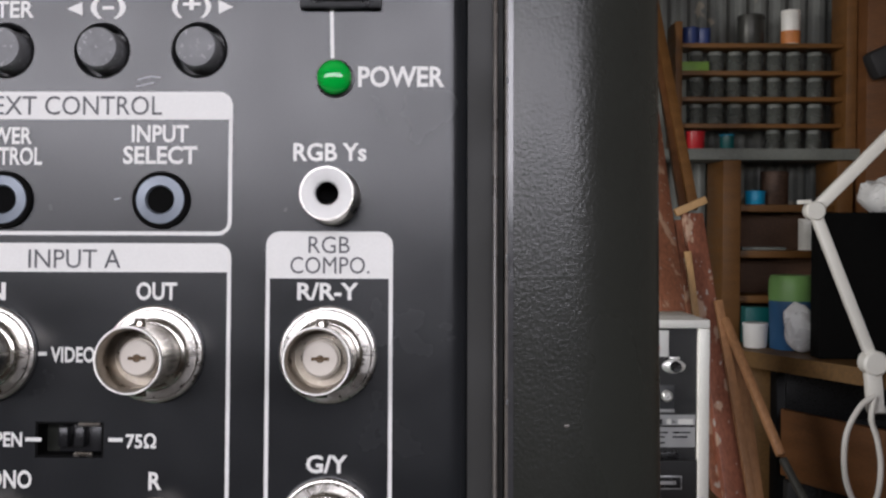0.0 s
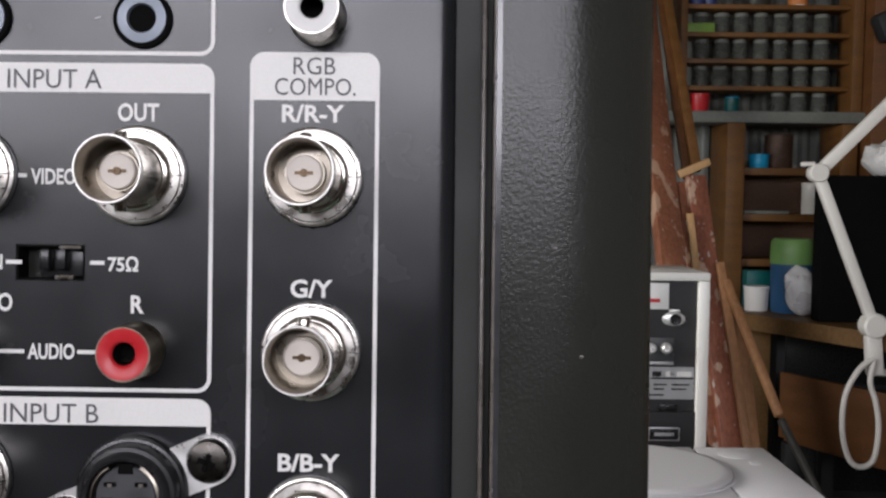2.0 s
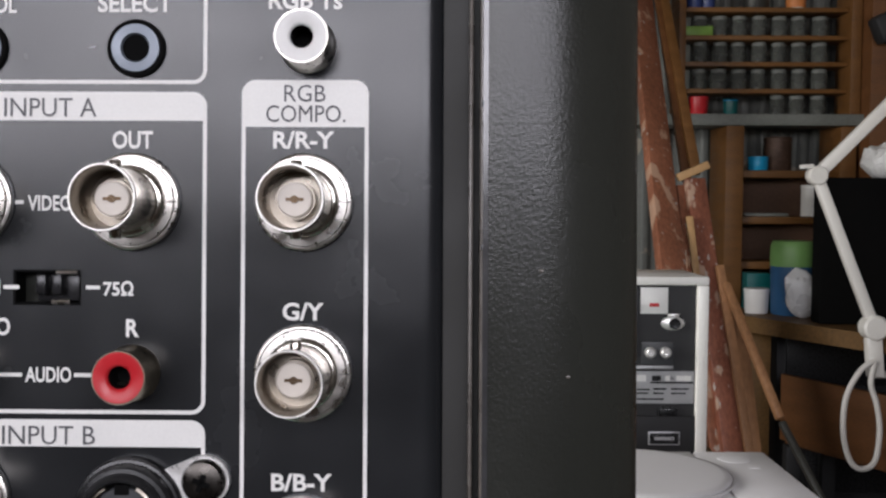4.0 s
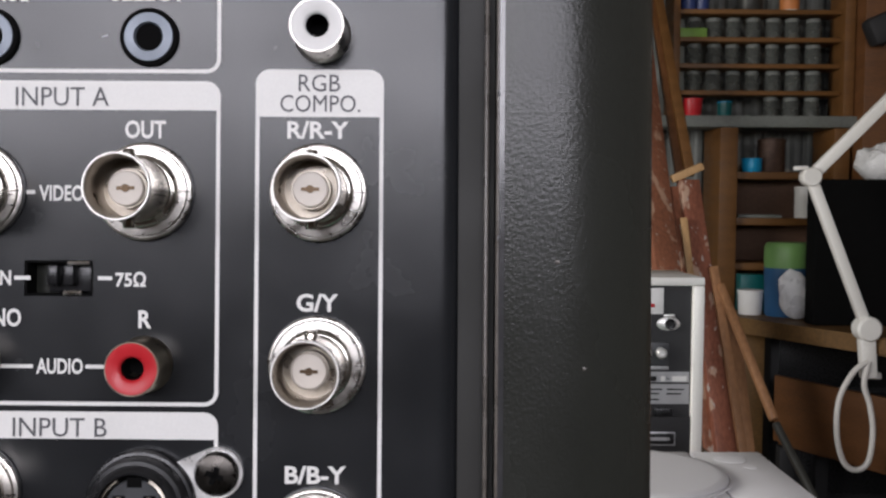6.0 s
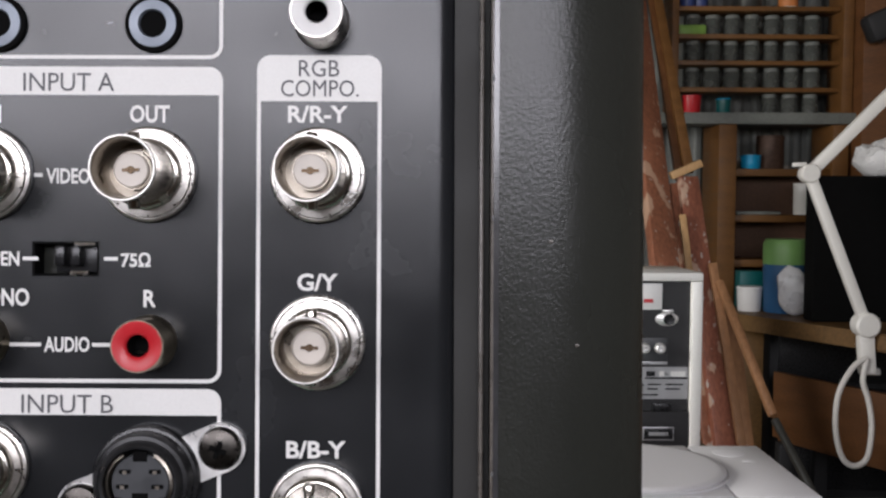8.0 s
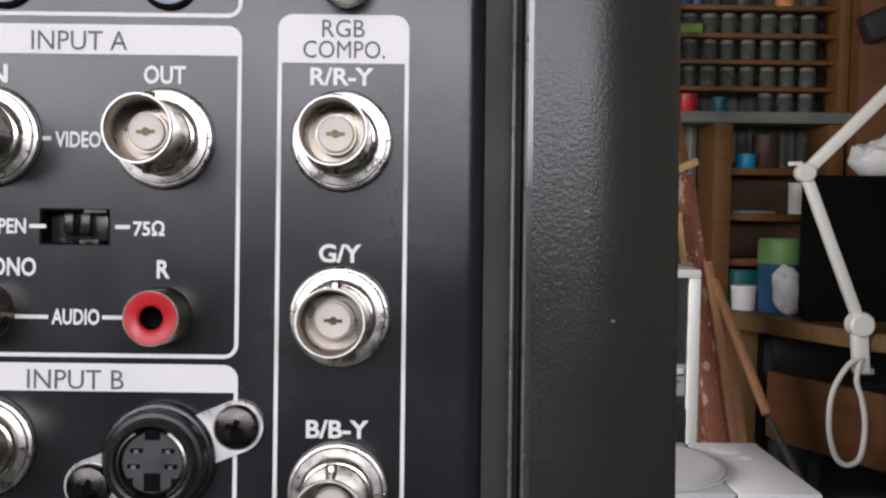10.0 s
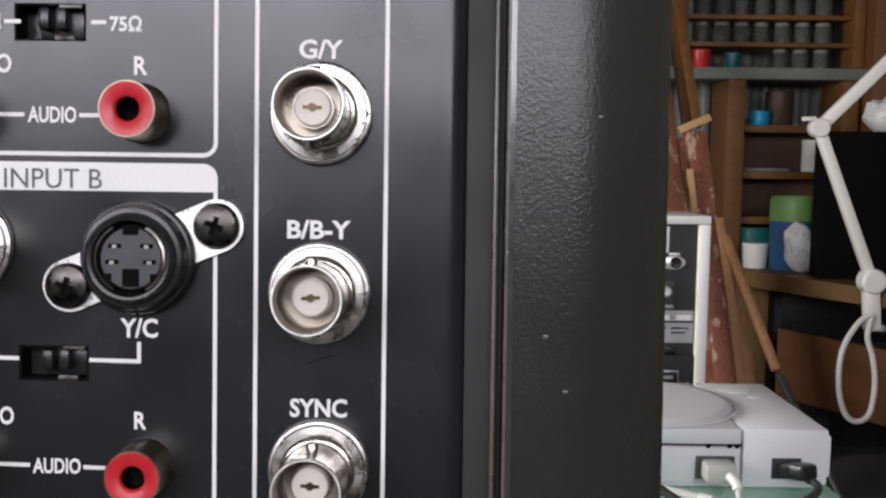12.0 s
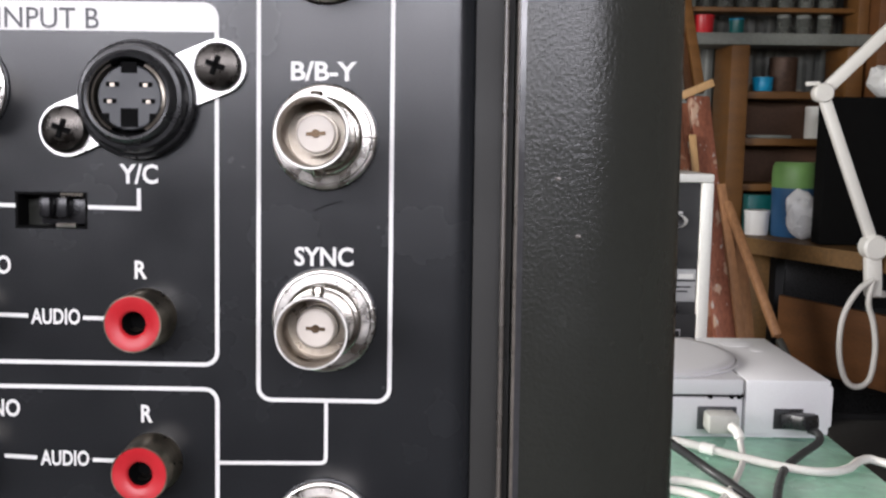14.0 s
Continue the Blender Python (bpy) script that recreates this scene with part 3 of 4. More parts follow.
led = Fitting("power_lamp", "green power lamp")
c = (0.0049, FACE, 1.0995)
part("bezel", lathe([(0.0030, 0), (0.0030, -0.0003), (0.0026, -0.0004)], c), "black", led)
part("lens", lathe([(0.0027, 0), (0.0027, -0.0010)] + [(0.0027 * math.cos(radians(a)), -0.0010 - 0.0017 * math.sin(radians(a))) for a in range(10, 91, 10)], c), "led", led, "green domed lens")
sw = Fitting("power_switch", "black rocker power switch")
part("switch_frame", box(-0.0006, 0.0122, FACE - 0.0012, FACE, 1.1102, 1.1245, 0.0005), "black", sw, "black rocker frame")
part("rocker", box(0.0009, 0.0107, FACE - 0.0030, FACE - 0.0010, 1.1115, 1.1233, 0.0008), "black_matt", sw)

# the round video socket on its plate
din = Fitting("video_socket", "round video socket on a bright plate")
c = (-0.0224, FACE, 1.0089)
ends = [Vector((-10.9, 1013.7)), Vector((-32.7, 1004.6))]
d = (ends[0] - ends[1]).normalized()
n = Vector((-d.y, d.x))
w0 = math.degrees(math.atan2(d.y, d.x))
loop = arc(ends[0].x, ends[0].y, 3.9, w0 - 90, w0 + 90, 12) + arc(-22.4, 1008.9, 4.4, w0 + 60, w0 + 120, 6) + arc(ends[1].x, ends[1].y, 3.9, w0 + 90, w0 + 270, 12) + arc(-22.4, 1008.9, 4.4, w0 + 240, w0 + 300, 6)
bm = flat(loop, FACE - 0.0009)
ext = bmesh.ops.extrude_face_region(bm, geom=list(bm.faces))
bmesh.ops.translate(bm, verts=[v for v in ext["geom"] if isinstance(v, bmesh.types.BMVert)], vec=(0, 0.0009, 0))
part("mounting_plate", bm, "plate", din, "bright metal mounting plate")
part("housing", lathe([(0.0084, 0), (0.0084, -0.0016), (0.0081, -0.0021), (0.0077, -0.0022), (0.0075, -0.0036), (0.0072, -0.0041), (0.0066, -0.0042), (0.0064, -0.0051), (0.0059, -0.0055), (0.0055, -0.0054), (0.0053, -0.0044), (0.0053, -0.0024)], c, segments=56), "black", din, "stepped black plastic housing")
part("socket_floor", lathe([(0.0054, -0.0024), (0, -0.0024)], c), "void", din)
bm = bmesh.new()
for s in (-62, 118):
    lathe([(0.0052, -0.0048), (0.0048, -0.0050), (0.0047, -0.0026)], c, bm=bm, sweep=124, start=s, segments=20)
part("screen_ring", bm, "nickel_shaded", din, "thin metal screen ring")
part("insert", lathe([(0.0045, -0.0024), (0.0045, -0.0041), (0.0043, -0.0043), (0, -0.0043)], c, segments=32), "din_in", din, "grey socket insert")
for x, z, w, h in ((0, 4.1, 2.2, 1.5), (0, -2.8, 2.4, 2.6), (-3.6, -3.0, 1.6, 1.6), (3.6, -3.0, 1.6, 1.6)):
    part("key_slot", box(c[0] + (x - w / 2) / 1000, c[0] + (x + w / 2) / 1000, FACE - 0.00442, FACE - 0.0040, c[2] + (z - h / 2) / 1000, c[2] + (z + h / 2) / 1000), "void", din)
for x, z in ((-2.3, 1.8), (2.3, 1.8), (-2.7, -0.5), (2.7, -0.5)):
    part("pin_hole", box(c[0] + x / 1000 - 0.0009, c[0] + x / 1000 + 0.0009, FACE - 0.00444, FACE - 0.0041, c[2] + z / 1000 - 0.0003, c[2] + z / 1000 + 0.0003), "void", din)
    part("pin", box(c[0] + x / 1000 - 0.0003, c[0] + x / 1000 + 0.0003, FACE - 0.00455, FACE - 0.0042, c[2] + z / 1000 - 0.00035, c[2] + z / 1000 + 0.00015), "nickel_shaded", din)
for e in ends:
    c2 = (e.x / 1000, FACE, e.y / 1000)
    head = part("screw_head", lathe([(0.0034, -0.0009), (0.0034, -0.0015), (0.0030, -0.0022), (0.0018, -0.0026), (0, -0.0027)], c2, segments=28), "screw", din, "blackened cross-head screw")
    for a in (20, 110):
        tmp = box(-0.0014, 0.0014, -0.00285, -0.0024, -0.0004, 0.0004, 0.0001)
        tmp.transform(Matrix.Translation(c2) @ Matrix.Rotation(radians(a), 4, "Y"))
        part("cross_slot", tmp, "void", din)

# ---- the workshop ----
def structure(name, bm, mat, label, category):
    return solid(name, bm, mat, label, category, (0, 0, 0), ROOM, kind="structure")


L, R_, B_, F_, H = -2.0, 2.05, -1.75, 3.86, 2.6
structure("floor", box(L, R_, B_, F_ + 0.1, -0.1, 0), "concrete", "worn grey concrete workshop floor", "floor")
structure("ceiling", box(L, R_, B_, F_ + 0.1, H, H + 0.08), "lining", "dusty boarded workshop ceiling", "ceiling")
# the opening is cut only for the added fill light
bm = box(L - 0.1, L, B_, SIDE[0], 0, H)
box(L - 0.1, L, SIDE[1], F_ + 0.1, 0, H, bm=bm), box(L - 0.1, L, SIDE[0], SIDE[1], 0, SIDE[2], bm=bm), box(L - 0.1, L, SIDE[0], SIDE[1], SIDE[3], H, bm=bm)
structure("wall_left", bm, "lining", "dusty board-lined side wall with an opening added for the fill light", "wall")
structure("wall_right", box(R_, R_ + 0.1, B_, F_ + 0.1, 0, H), "lining", "dusty board-lined side wall", "wall")
# unseen wall, made dark so the panel and sockets reflect little from below
bm = box(L, DOOR[0], B_ + 0.0, B_ + 0.1, 0, H)
box(DOOR[1], R_, B_, B_ + 0.1, 0, H, bm=bm), box(DOOR[0], DOOR[1], B_, B_ + 0.1, 0, DOOR[2], bm=bm), box(DOOR[0], DOOR[1], B_, B_ + 0.1, DOOR[3], H, bm=bm)
structure("wall_front", bm, "dark_front", "unseen workshop wall, dark for the reflections, with a wide daylight opening", "wall")
structure("ground", box(-40, 40, -60, B_ - 0.2, -0.2, -0.1), "concrete", "pale concrete yard outside the opening", "ground")
bm = bmesh.new()
prev = None
for i in range(int((R_ - L) / 0.0063)):
    u = L + i * 0.0063
    v = F_ - 0.009 * max(-1, min(1, 1.6 * math.sin(2 * math.pi * u / 0.076)))
    pair = [bm.verts.new((u, v, z)) for z in (0, H)]
    if prev:
        bm.faces.new((prev[0], pair[0], pair[1], prev[1]))
    prev = pair
structure("wall_far", bm, "iron", "galvanised corrugated iron wall", "wall")
structure("wall_far_outer", box(L, R_, F_ + 0.03, F_ + 0.1, 0, H), "lining", "boards behind the corrugated iron", "wall")

# table with worn green top
t = thing("work_table", "work table with worn mint green painted top", "table", (-0.4, 0.85, 0), ROOM)
part("tabletop", box(-1.15, 0.338, 0.05, 1.19, 0.722, 0.748, 0.004), "green", t, "chipped mint green top")
part("apron", box(-1.08, 0.30, 0.12, 1.12, 0.64, 0.7215, 0.003), "benchwood", t)
for u in (-1.06, 0.25):
    for v in (0.14, 1.05):
        part("leg", box(u, u + 0.05, v, v + 0.05, 0, 0.6395, 0.004), "benchwood", t)

UNIT = ROOM @ pose(0.001, 0, 0)
k = thing("low_stand", "low brown wooden stand carrying the white unit", "stand", (0.15, 1.45, 0), UNIT)
part("top", box(-0.10, 0.40, 1.26, 1.62, 0.665, 0.689, 0.003), "benchwood", k)
for u in (-0.08, 0.34):
    for v in (1.28, 1.55):
        part("leg", box(u, u + 0.04, v, v + 0.04, 0, 0.6645, 0.003), "benchwood", k)

# white-cased unit with a black connector panel
a = thing("amplifier_unit", "white-framed unit with a black connector panel, standing behind the console", "amplifier", (0.2, 1.45, 0.689), UNIT)
bm = box(0.0, 0.3575, 1.345, 1.47, 0.6895, 0.9540, 0.003)
part("cabinet", bm, "cream", a, "white moulded cabinet")
for x0, x1, z0, z1 in ((0.0, 0.3575, 0.9430, 0.9545), (0.0, 0.3575, 0.6895, 0.7005), (0.0, 0.012, 0.701, 0.9427), (0.3425, 0.3575, 0.701, 0.9427)):
    part("frame_edge", box(x0, x1, 1.325, 1.3448, z0, z1, 0.002), "cream", a)
part("back_panel", box(0.0125, 0.342, 1.334, 1.3447, 0.701, 0.9425), "black_matt", a, "black connector panel")
part("warning_sticker", box(0.267, 0.304, 1.3325, 1.3338, 0.904, 0.9395, 0.0004), "white", a, "white sticker with a red mark")
part("sticker_mark", box(0.279, 0.292, 1.3318, 1.3324, 0.9135, 0.9185, 0.0002), "red", a)
bm = lathe([(0.0, -0.003), (0.011, -0.003), (0.015, -0.001), (0.015, 0)], (0, 0, 0), "y", 28)
bm.transform(Matrix.Translation((0.311, 1.334, 0.891)) @ Matrix.Diagonal((1.05, 1, 0.62, 1)))
part("connector_plate", bm, "plate", a, "polished oval connector plate")
part("connector", lathe([(0.0, -0.006), (0.006, -0.007), (0.0075, -0.006), (0.0075, -0.002)], (0.313, 1.334, 0.891), "y", 24), "black", a, "dark round connector")
part("connector_tab", box(0.304, 0.319, 1.330, 1.3338, 0.9005, 0.904, 0.001), "plate", a)
part("lower_ledge", box(0.0125, 0.342, 1.3275, 1.3337, 0.7025, 0.7655, 0.001), "black_matt", a, "raised black lower panel")
part("ledge_clip", box(0.293, 0.318, 1.3285, 1.3337, 0.766, 0.776, 0.001), "black", a)
part("phono_plate", box(0.269, 0.312, 1.3315, 1.3338, 0.834, 0.866, 0.001), "din_in", a, "grey phono socket plate")
part("phono_strip", box(0.250, 0.312, 1.3305, 1.3338, 0.829, 0.8335, 0.0005), "silver_label", a)
for u in (0.2805, 0.301):
    part("phono_socket", lathe([(0.0075, 0), (0.0075, -0.006), (0.005, -0.009), (0.0025, -0.009), (0.0022, -0.004), (0, -0.004)], (u, 1.3315, 0.852), "y", 22), "plate", a, "polished phono socket")
part("side_strip", box(0.247, 0.2635, 1.3315, 1.3338, 0.846, 0.936, 0.0008), "din_in", a)
for z in (0.915, 0.889, 0.860):
    part("terminal", lathe([(0.005, 0), (0.005, -0.004), (0.002, -0.006), (0, -0.006)], (0.255, 1.3315, z), "y", 16), "plate", a)
lab = part("rating_label", box(0.2585, 0.3405, 1.3328, 1.3338, 0.782, 0.826), "silver_label", a, "silver rating label with small print")
for x0, x1, z0, z1, mt in ((0.262, 0.276, 0.812, 0.821, "white"), (0.284, 0.296, 0.813, 0.820, "black"), (0.302, 0.308, 0.813, 0.820, "white"), (0.317, 0.337, 0.813, 0.820, "white"),
                           (0.282, 0.3395, 0.8095, 0.8118, "black"), (0.264, 0.281, 0.800, 0.802, "black"), (0.264, 0.279, 0.795, 0.797, "black"), (0.286, 0.304, 0.801, 0.803, "black"), (0.286, 0.300, 0.795, 0.797, "black"), (0.310, 0.334, 0.801, 0.803, "black"), (0.310, 0.330, 0.795, 0.797, "black"), (0.264, 0.300, 0.787, 0.789, "black")):
    part("print_bar", box(x0, x1, 1.3323, 1.3327, z0, z1), mt, lab)
part("badge", box(0.279, 0.3215, 1.3262, 1.3274, 0.7265, 0.7450, 0.0006), "silver_label", a, "badge with pale outline")
part("badge_face", box(0.2808, 0.3197, 1.3256, 1.3261, 0.7283, 0.7432, 0.0002), "black", a)
part("print_bar", box(0.287, 0.3135, 1.3251, 1.3255, 0.7335, 0.7380), "silver_label", a)

TABLE = ROOM @ pose(0.005, 0, 0)
# pale grey game console with a round lid, its back to the camera
g = thing("game_console", "pale grey game console with round lid, cables plugged into its back", "game console", (0.19, 0.91, 0.7485), TABLE)
C0, C1, CV, CB, CT = 0.058, 0.3255, 0.828, 1.005, 0.8005
part("lower_body", box(C0, 0.2515, CV + 0.001, CB, 0.7525, 0.7845, 0.002), "console", g, "pale grey lower shell")
part("side_block", box(0.2530, C1, CV, CB, 0.7525, CT, 0.0022), "console", g, "pale grey side block")
part("seam", box(C0 + 0.003, 0.254, CV + 0.004, CB - 0.003, 0.784, 0.787), "black_matt", g)
part("upper_shell", box(C0, 0.2515, CV + 0.0005, CB, 0.7867, CT, 0.0022), "console", g)
part("side_skirt", box(C1 + 0.0002, C1 + 0.0055, CV + 0.008, CB - 0.012, 0.757, 0.793, 0.0018), "console", g)
part("base", box(C0 + 0.006, C1 - 0.004, CV + 0.006, CB - 0.006, 0.7487, 0.7524), "console", g)
part("lid", lathe([(0.083, 0.0002), (0.083, 0.0030), (0.081, 0.0046), (0.074, 0.0052), (0, 0.0058)], (0.182, 0.915, CT), "z", 64), "console", g, "round disc lid")
part("lid_lip", lathe([(0.086, 0.0002), (0.0865, 0.0020), (0.0845, 0.0022), (0.0842, 0.0002)], (0.182, 0.915, CT), "z", 64), "console", g)
part("power_button", lathe([(0.016, 0.0001), (0.016, 0.0004), (0.014, 0.0008), (0, 0.0008)], (0.287, 0.975, CT), "z", 32), "console", g, "oval button")
part("reset_button", lathe([(0.006, 0.0001), (0.006, 0.0004), (0, 0.0006)], (0.298, 0.945, CT), "z", 20), "console", g)
part("av_port", box(0.213, 0.246, CV - 0.0012, CV + 0.0009, 0.757, 0.777, 0.0006), "din_in", g, "dark grey port")
part("power_inlet", box(0.2775, 0.3025, CV - 0.0012, CV - 0.0001, 0.758, 0.776, 0.0006), "black_matt", g, "dark power inlet")
for u in (0.222, 0.240, 0.2465):
    part("vent_notch", box(u, u + 0.003, CV - 0.0004, CV + 0.003, 0.7838, 0.7872), "void", g)

ZT = 0.748
cab = thing("av_cable", "off-white video cable plugged into the console, trailing over the table", "cable", (0.22, 0.8, ZT), TABLE)
part("plug", box(0.217, 0.243, 0.806, 0.8265, 0.759, 0.7755, 0.003), "plug_grey", cab, "off-white plug")
part("strain_relief", tube([(0.236, 0.806, 0.766), (0.238, 0.797, 0.7645), (0.239, 0.792, 0.760)], 0.0042, 12), "cream", cab)
part("wire", tube([(0.239, 0.793, 0.762), (0.2385, 0.787, 0.7555), (0.236, 0.772, ZT + 0.0035), (0.226, 0.745, ZT + 0.0028), (0.20, 0.69, ZT + 0.0028), (0.16, 0.63, ZT + 0.0028)], 0.0026), "cable_white", cab)
cab = thing("power_lead", "black mains lead plugged into the console", "cable", (0.29, 0.8, ZT), TABLE)
bm = box(-0.0095, 0.0095, -0.026, 0, -0.0065, 0.0065, 0.003)
bm.transform(Matrix.Translation((0.289, 0.8265, 0.767)) @ Matrix.Rotation(radians(32), 4, "Z") @ Matrix.Rotation(radians(-8), 4, "X"))
part("plug", bm, "black", cab, "moulded black plug")
part("wire", tube([(0.301, 0.808, 0.764), (0.306, 0.800, 0.7625), (0.303, 0.792, 0.758), (0.285, 0.778, ZT + 0.0045), (0.262, 0.748, ZT + 0.0036), (0.243, 0.708, ZT + 0.0034), (0.225, 0.66, ZT + 0.0034), (0.20, 0.60, ZT + 0.0034)], 0.0033), "cable_black", cab)
cab = thing("signal_cable", "thick off-white cable lying across the green table", "cable", (0.25, 0.76, ZT), TABLE)
part("wire", tube([(0.13, 0.82, ZT + 0.012), (0.18, 0.797, ZT + 0.010), (0.210, 0.780, ZT + 0.0075), (0.232, 0.764, ZT + 0.006), (0.262, 0.744, ZT + 0.0048), (0.288, 0.737, ZT + 0.004), (0.308, 0.744, ZT + 0.0045), (0.325, 0.762, ZT + 0.005), (0.338, 0.765, ZT + 0.0045), (0.350, 0.745, ZT - 0.002), (0.356, 0.72, ZT - 0.05), (0.357, 0.70, ZT - 0.25), (0.36, 0.70, 0.2), (0.37, 0.68, 0.004)], 0.0034, 12), "cable_white", cab)
part("sleeve", tube([(0.205, 0.783, ZT + 0.0078), (0.214, 0.777, ZT + 0.0072)], 0.0046, 12), "cream", cab)
cab = thing("black_cable", "black cable crossing the table in front of the console", "cable", (0.2, 0.7, ZT), TABLE)
part("wire", tube([(0.10, 0.80, ZT + 0.045), (0.145, 0.775, ZT + 0.034), (0.176, 0.755, ZT + 0.018), (0.198, 0.735, ZT + 0.006), (0.208, 0.705, ZT + 0.0040), (0.214, 0.66, ZT + 0.0038), (0.21, 0.58, ZT + 0.0038)], 0.0037, 12), "cable_black", cab)
cab = thing("coiled_cable", "loops of off-white cable lying on the table", "cable", (0.17, 0.68, ZT), TABLE)
part("wire", tube([(0.10, 0.70, ZT + 0.004), (0.15, 0.715, ZT + 0.004), (0.185, 0.708, ZT + 0.004), (0.203, 0.680, ZT + 0.004), (0.20, 0.63, ZT + 0.004), (0.15, 0.60, ZT + 0.004)], 0.0034), "cable_white", cab)
part("wire_loop", tube([(0.10, 0.685, ZT + 0.0035), (0.145, 0.698, ZT + 0.0035), (0.172, 0.690, ZT + 0.0035), (0.185, 0.665, ZT + 0.0035), (0.17, 0.62, ZT + 0.0035)], 0.0032), "cable_white", cab)

# jar rack on the iron wall
k = thing("jar_rack", "orange pine rack with narrow shelves on the iron wall", "shelf", (1.16, 3.66, 1.365), ROOM)
part("side_board", box(0.838, 0.862, 3.585, 3.72, 1.364, 1.82, 0.002), "wood", k)
part("side_board", box(1.448, 1.485, 3.575, 3.72, 1.364, 2.1, 0.002), "wood", k)
SHELVES = (1.449, 1.545, 1.639, 1.738)
for z in SHELVES:
    part("shelf", box(0.863, 1.447, 3.60, 3.72, z - 0.009, z + 0.007, 0.002), "shelfwood", k)
b = solid("steel_beam", box(0.62, 1.50, 3.55, 3.74, 1.322, 1.3625, 0.003), "steel", "grey painted steel rail carrying the jar rack", "beam", (1.06, 3.64, 1.322), ROOM)


def jar(u, v, z, r=0.029, h=0.066):
    j = thing("storage_jar", "clear jar of small grey hardware on the rack", "jar", (u, v, z), ROOM, group="jars on the rack")
    part("glass", lathe([(0, 0.0006), (r * 0.9, 0.0006), (r, 0.004), (r, h * 0.78), (r * 0.9, h * 0.86), (r * 0.9, h)], (u, v, z), "z", 18), "jar", j)
    part("contents", lathe([(0, 0.003), (r * 0.85, 0.003), (r * 0.88, h * 0.45), (0, h * 0.55)], (u, v, z), "z", 14), "jarfill", j, "grey screws and fittings")
    part("lid", lathe([(r * 0.93, h * 0.92), (r * 0.93, h * 1.08), (r * 0.86, h * 1.12), (0, h * 1.12)], (u, v, z), "z", 18), "steel", j)
    return j


first = jar(0.926, 3.655, SHELVES[2] + 0.0075)
for row, (z, picks) in enumerate(((1.3628, (4, 5, 6)), (SHELVES[0] + 0.0075, (0, 1, 2, 3, 4, 5, 6)), (SHELVES[1] + 0.0075, (0, 1, 2, 3, 4, 5, 6)), (SHELVES[2] + 0.0075, (1, 2, 3, 4, 5, 6)))):
    for i in picks:
        copy_thing(first, ROOM @ pose(0.926 + 0.0725 * i + random.uniform(-0.004, 0.004), 3.655 + random.uniform(-0.006, 0.006), z, 0, 0, random.uniform(0, 360)))


def pot(name, label, category, u, v, z, r, h, mat, lid=None, taper=0.94, rim=True):
    p = thing(name, label, category, (u, v, z), ROOM)
    prof = [(0, 0.0005), (r * taper * 0.96, 0.0005), (r * taper, 0.003), (r, h * 0.96)] + ([(r * 1.05, h * 0.965), (r * 1.05, h), (r * 0.96, h), (r * 0.93, h * 0.7)] if rim else [(r * 0.97, h), (0, h)])
    part("body", lathe(prof, (u, v, z), "z", 26), mat, p)
    part("floor", lathe([(r * 0.93, h * 0.72), (0, h * 0.72)], (u, v, z), "z", 20), "void", p) if rim else None
    if lid:
        part("lid", lathe([(r * 1.04, h * 0.97), (r * 1.04, h * 1.06), (r * 0.98, h * 1.09), (0, h * 1.09)], (u, v, z), "z", 26), lid, p)
    return p


pot("red_tub", "shiny red lidded tub on the grey rail", "tub", 0.919, 3.62, 1.363, 0.035, 0.06, "red", "red", 0.9)
pot("cyan_tape_roll", "small cyan plastic pot on the grey rail", "pot", 1.035, 3.62, 1.363, 0.026, 0.05, "teal", "cyan")
pot("enamel_mug", "navy and white enamel mug on the rack", "mug", 0.905, 3.65, 1.7458, 0.030, 0.062, "navy")
pot("enamel_mug", "navy enamel mug on the rack", "mug", 0.955, 3.66, 1.7458, 0.028, 0.060, "navy")
pot("paint_tin", "dark paint tin on top of the rack", "tin", 1.13, 3.66, 1.7458, 0.047, 0.10, "darktin", "darktin", 1.0)
pp = pot("spray_can", "white spray can with orange label", "can", 1.272, 3.65, 1.7458, 0.034, 0.115, "cream", "cream", 1.0)
part("paper_label", lathe([(0.0346, 0.004), (0.0348, 0.05)], (1.272, 3.65, 1.7458), "z", 24), "orange", pp, "orange paper label")
solid("card_packet", box(0.868, 0.968, 3.62, 3.69, 1.6465, 1.682, 0.004), "lime", "lime green card packet on the rack", "packet", (0.918, 3.655, 1.6465), ROOM)

# lower shelf unit
k = thing("shelf_unit", "open honey pine shelf unit standing on the bench", "shelf", (1.2, 3.68, 0.675), ROOM)
part("upright", box(1.006, 1.070, 3.56, 3.78, 0.6705, 1.3215, 0.003), "wood", k)
part("upright", box(1.418, 1.475, 3.57, 3.78, 0.6705, 1.3215, 0.003), "wood", k)
for z in (1.151, 0.985, 0.822):
    part("shelf", box(1.0705, 1.4175, 3.59, 3.78, z - 0.013, z + 0.013, 0.002), "shelfwood", k)
part("backing", box(1.0705, 1.4175, 3.781, 3.795, 0.6705, 1.136), "hardboard", k, "dark hardboard backing")
pot("blue_tub", "bright blue tub on the pine shelf", "tub", 1.142, 3.63, 1.1645, 0.036, 0.046, "cyan", "cyan", 0.95, False)
pot("rusty_tin", "rusty brown tin on the pine shelf", "tin", 1.222, 3.66, 1.1645, 0.049, 0.112, "tin", "tin", 1.0)
pot("cream_bottle", "cream plastic bottle on the pine shelf", "bottle", 1.335, 3.62, 0.9985, 0.036, 0.105, "cream", "cream", 1.0)
solid("offcut_tray", box(1.09, 1.25, 3.61, 3.70, 0.9985, 1.010, 0.002), "steel", "grey metal tray of small offcuts", "tray", (1.17, 3.65, 0.9985), ROOM)
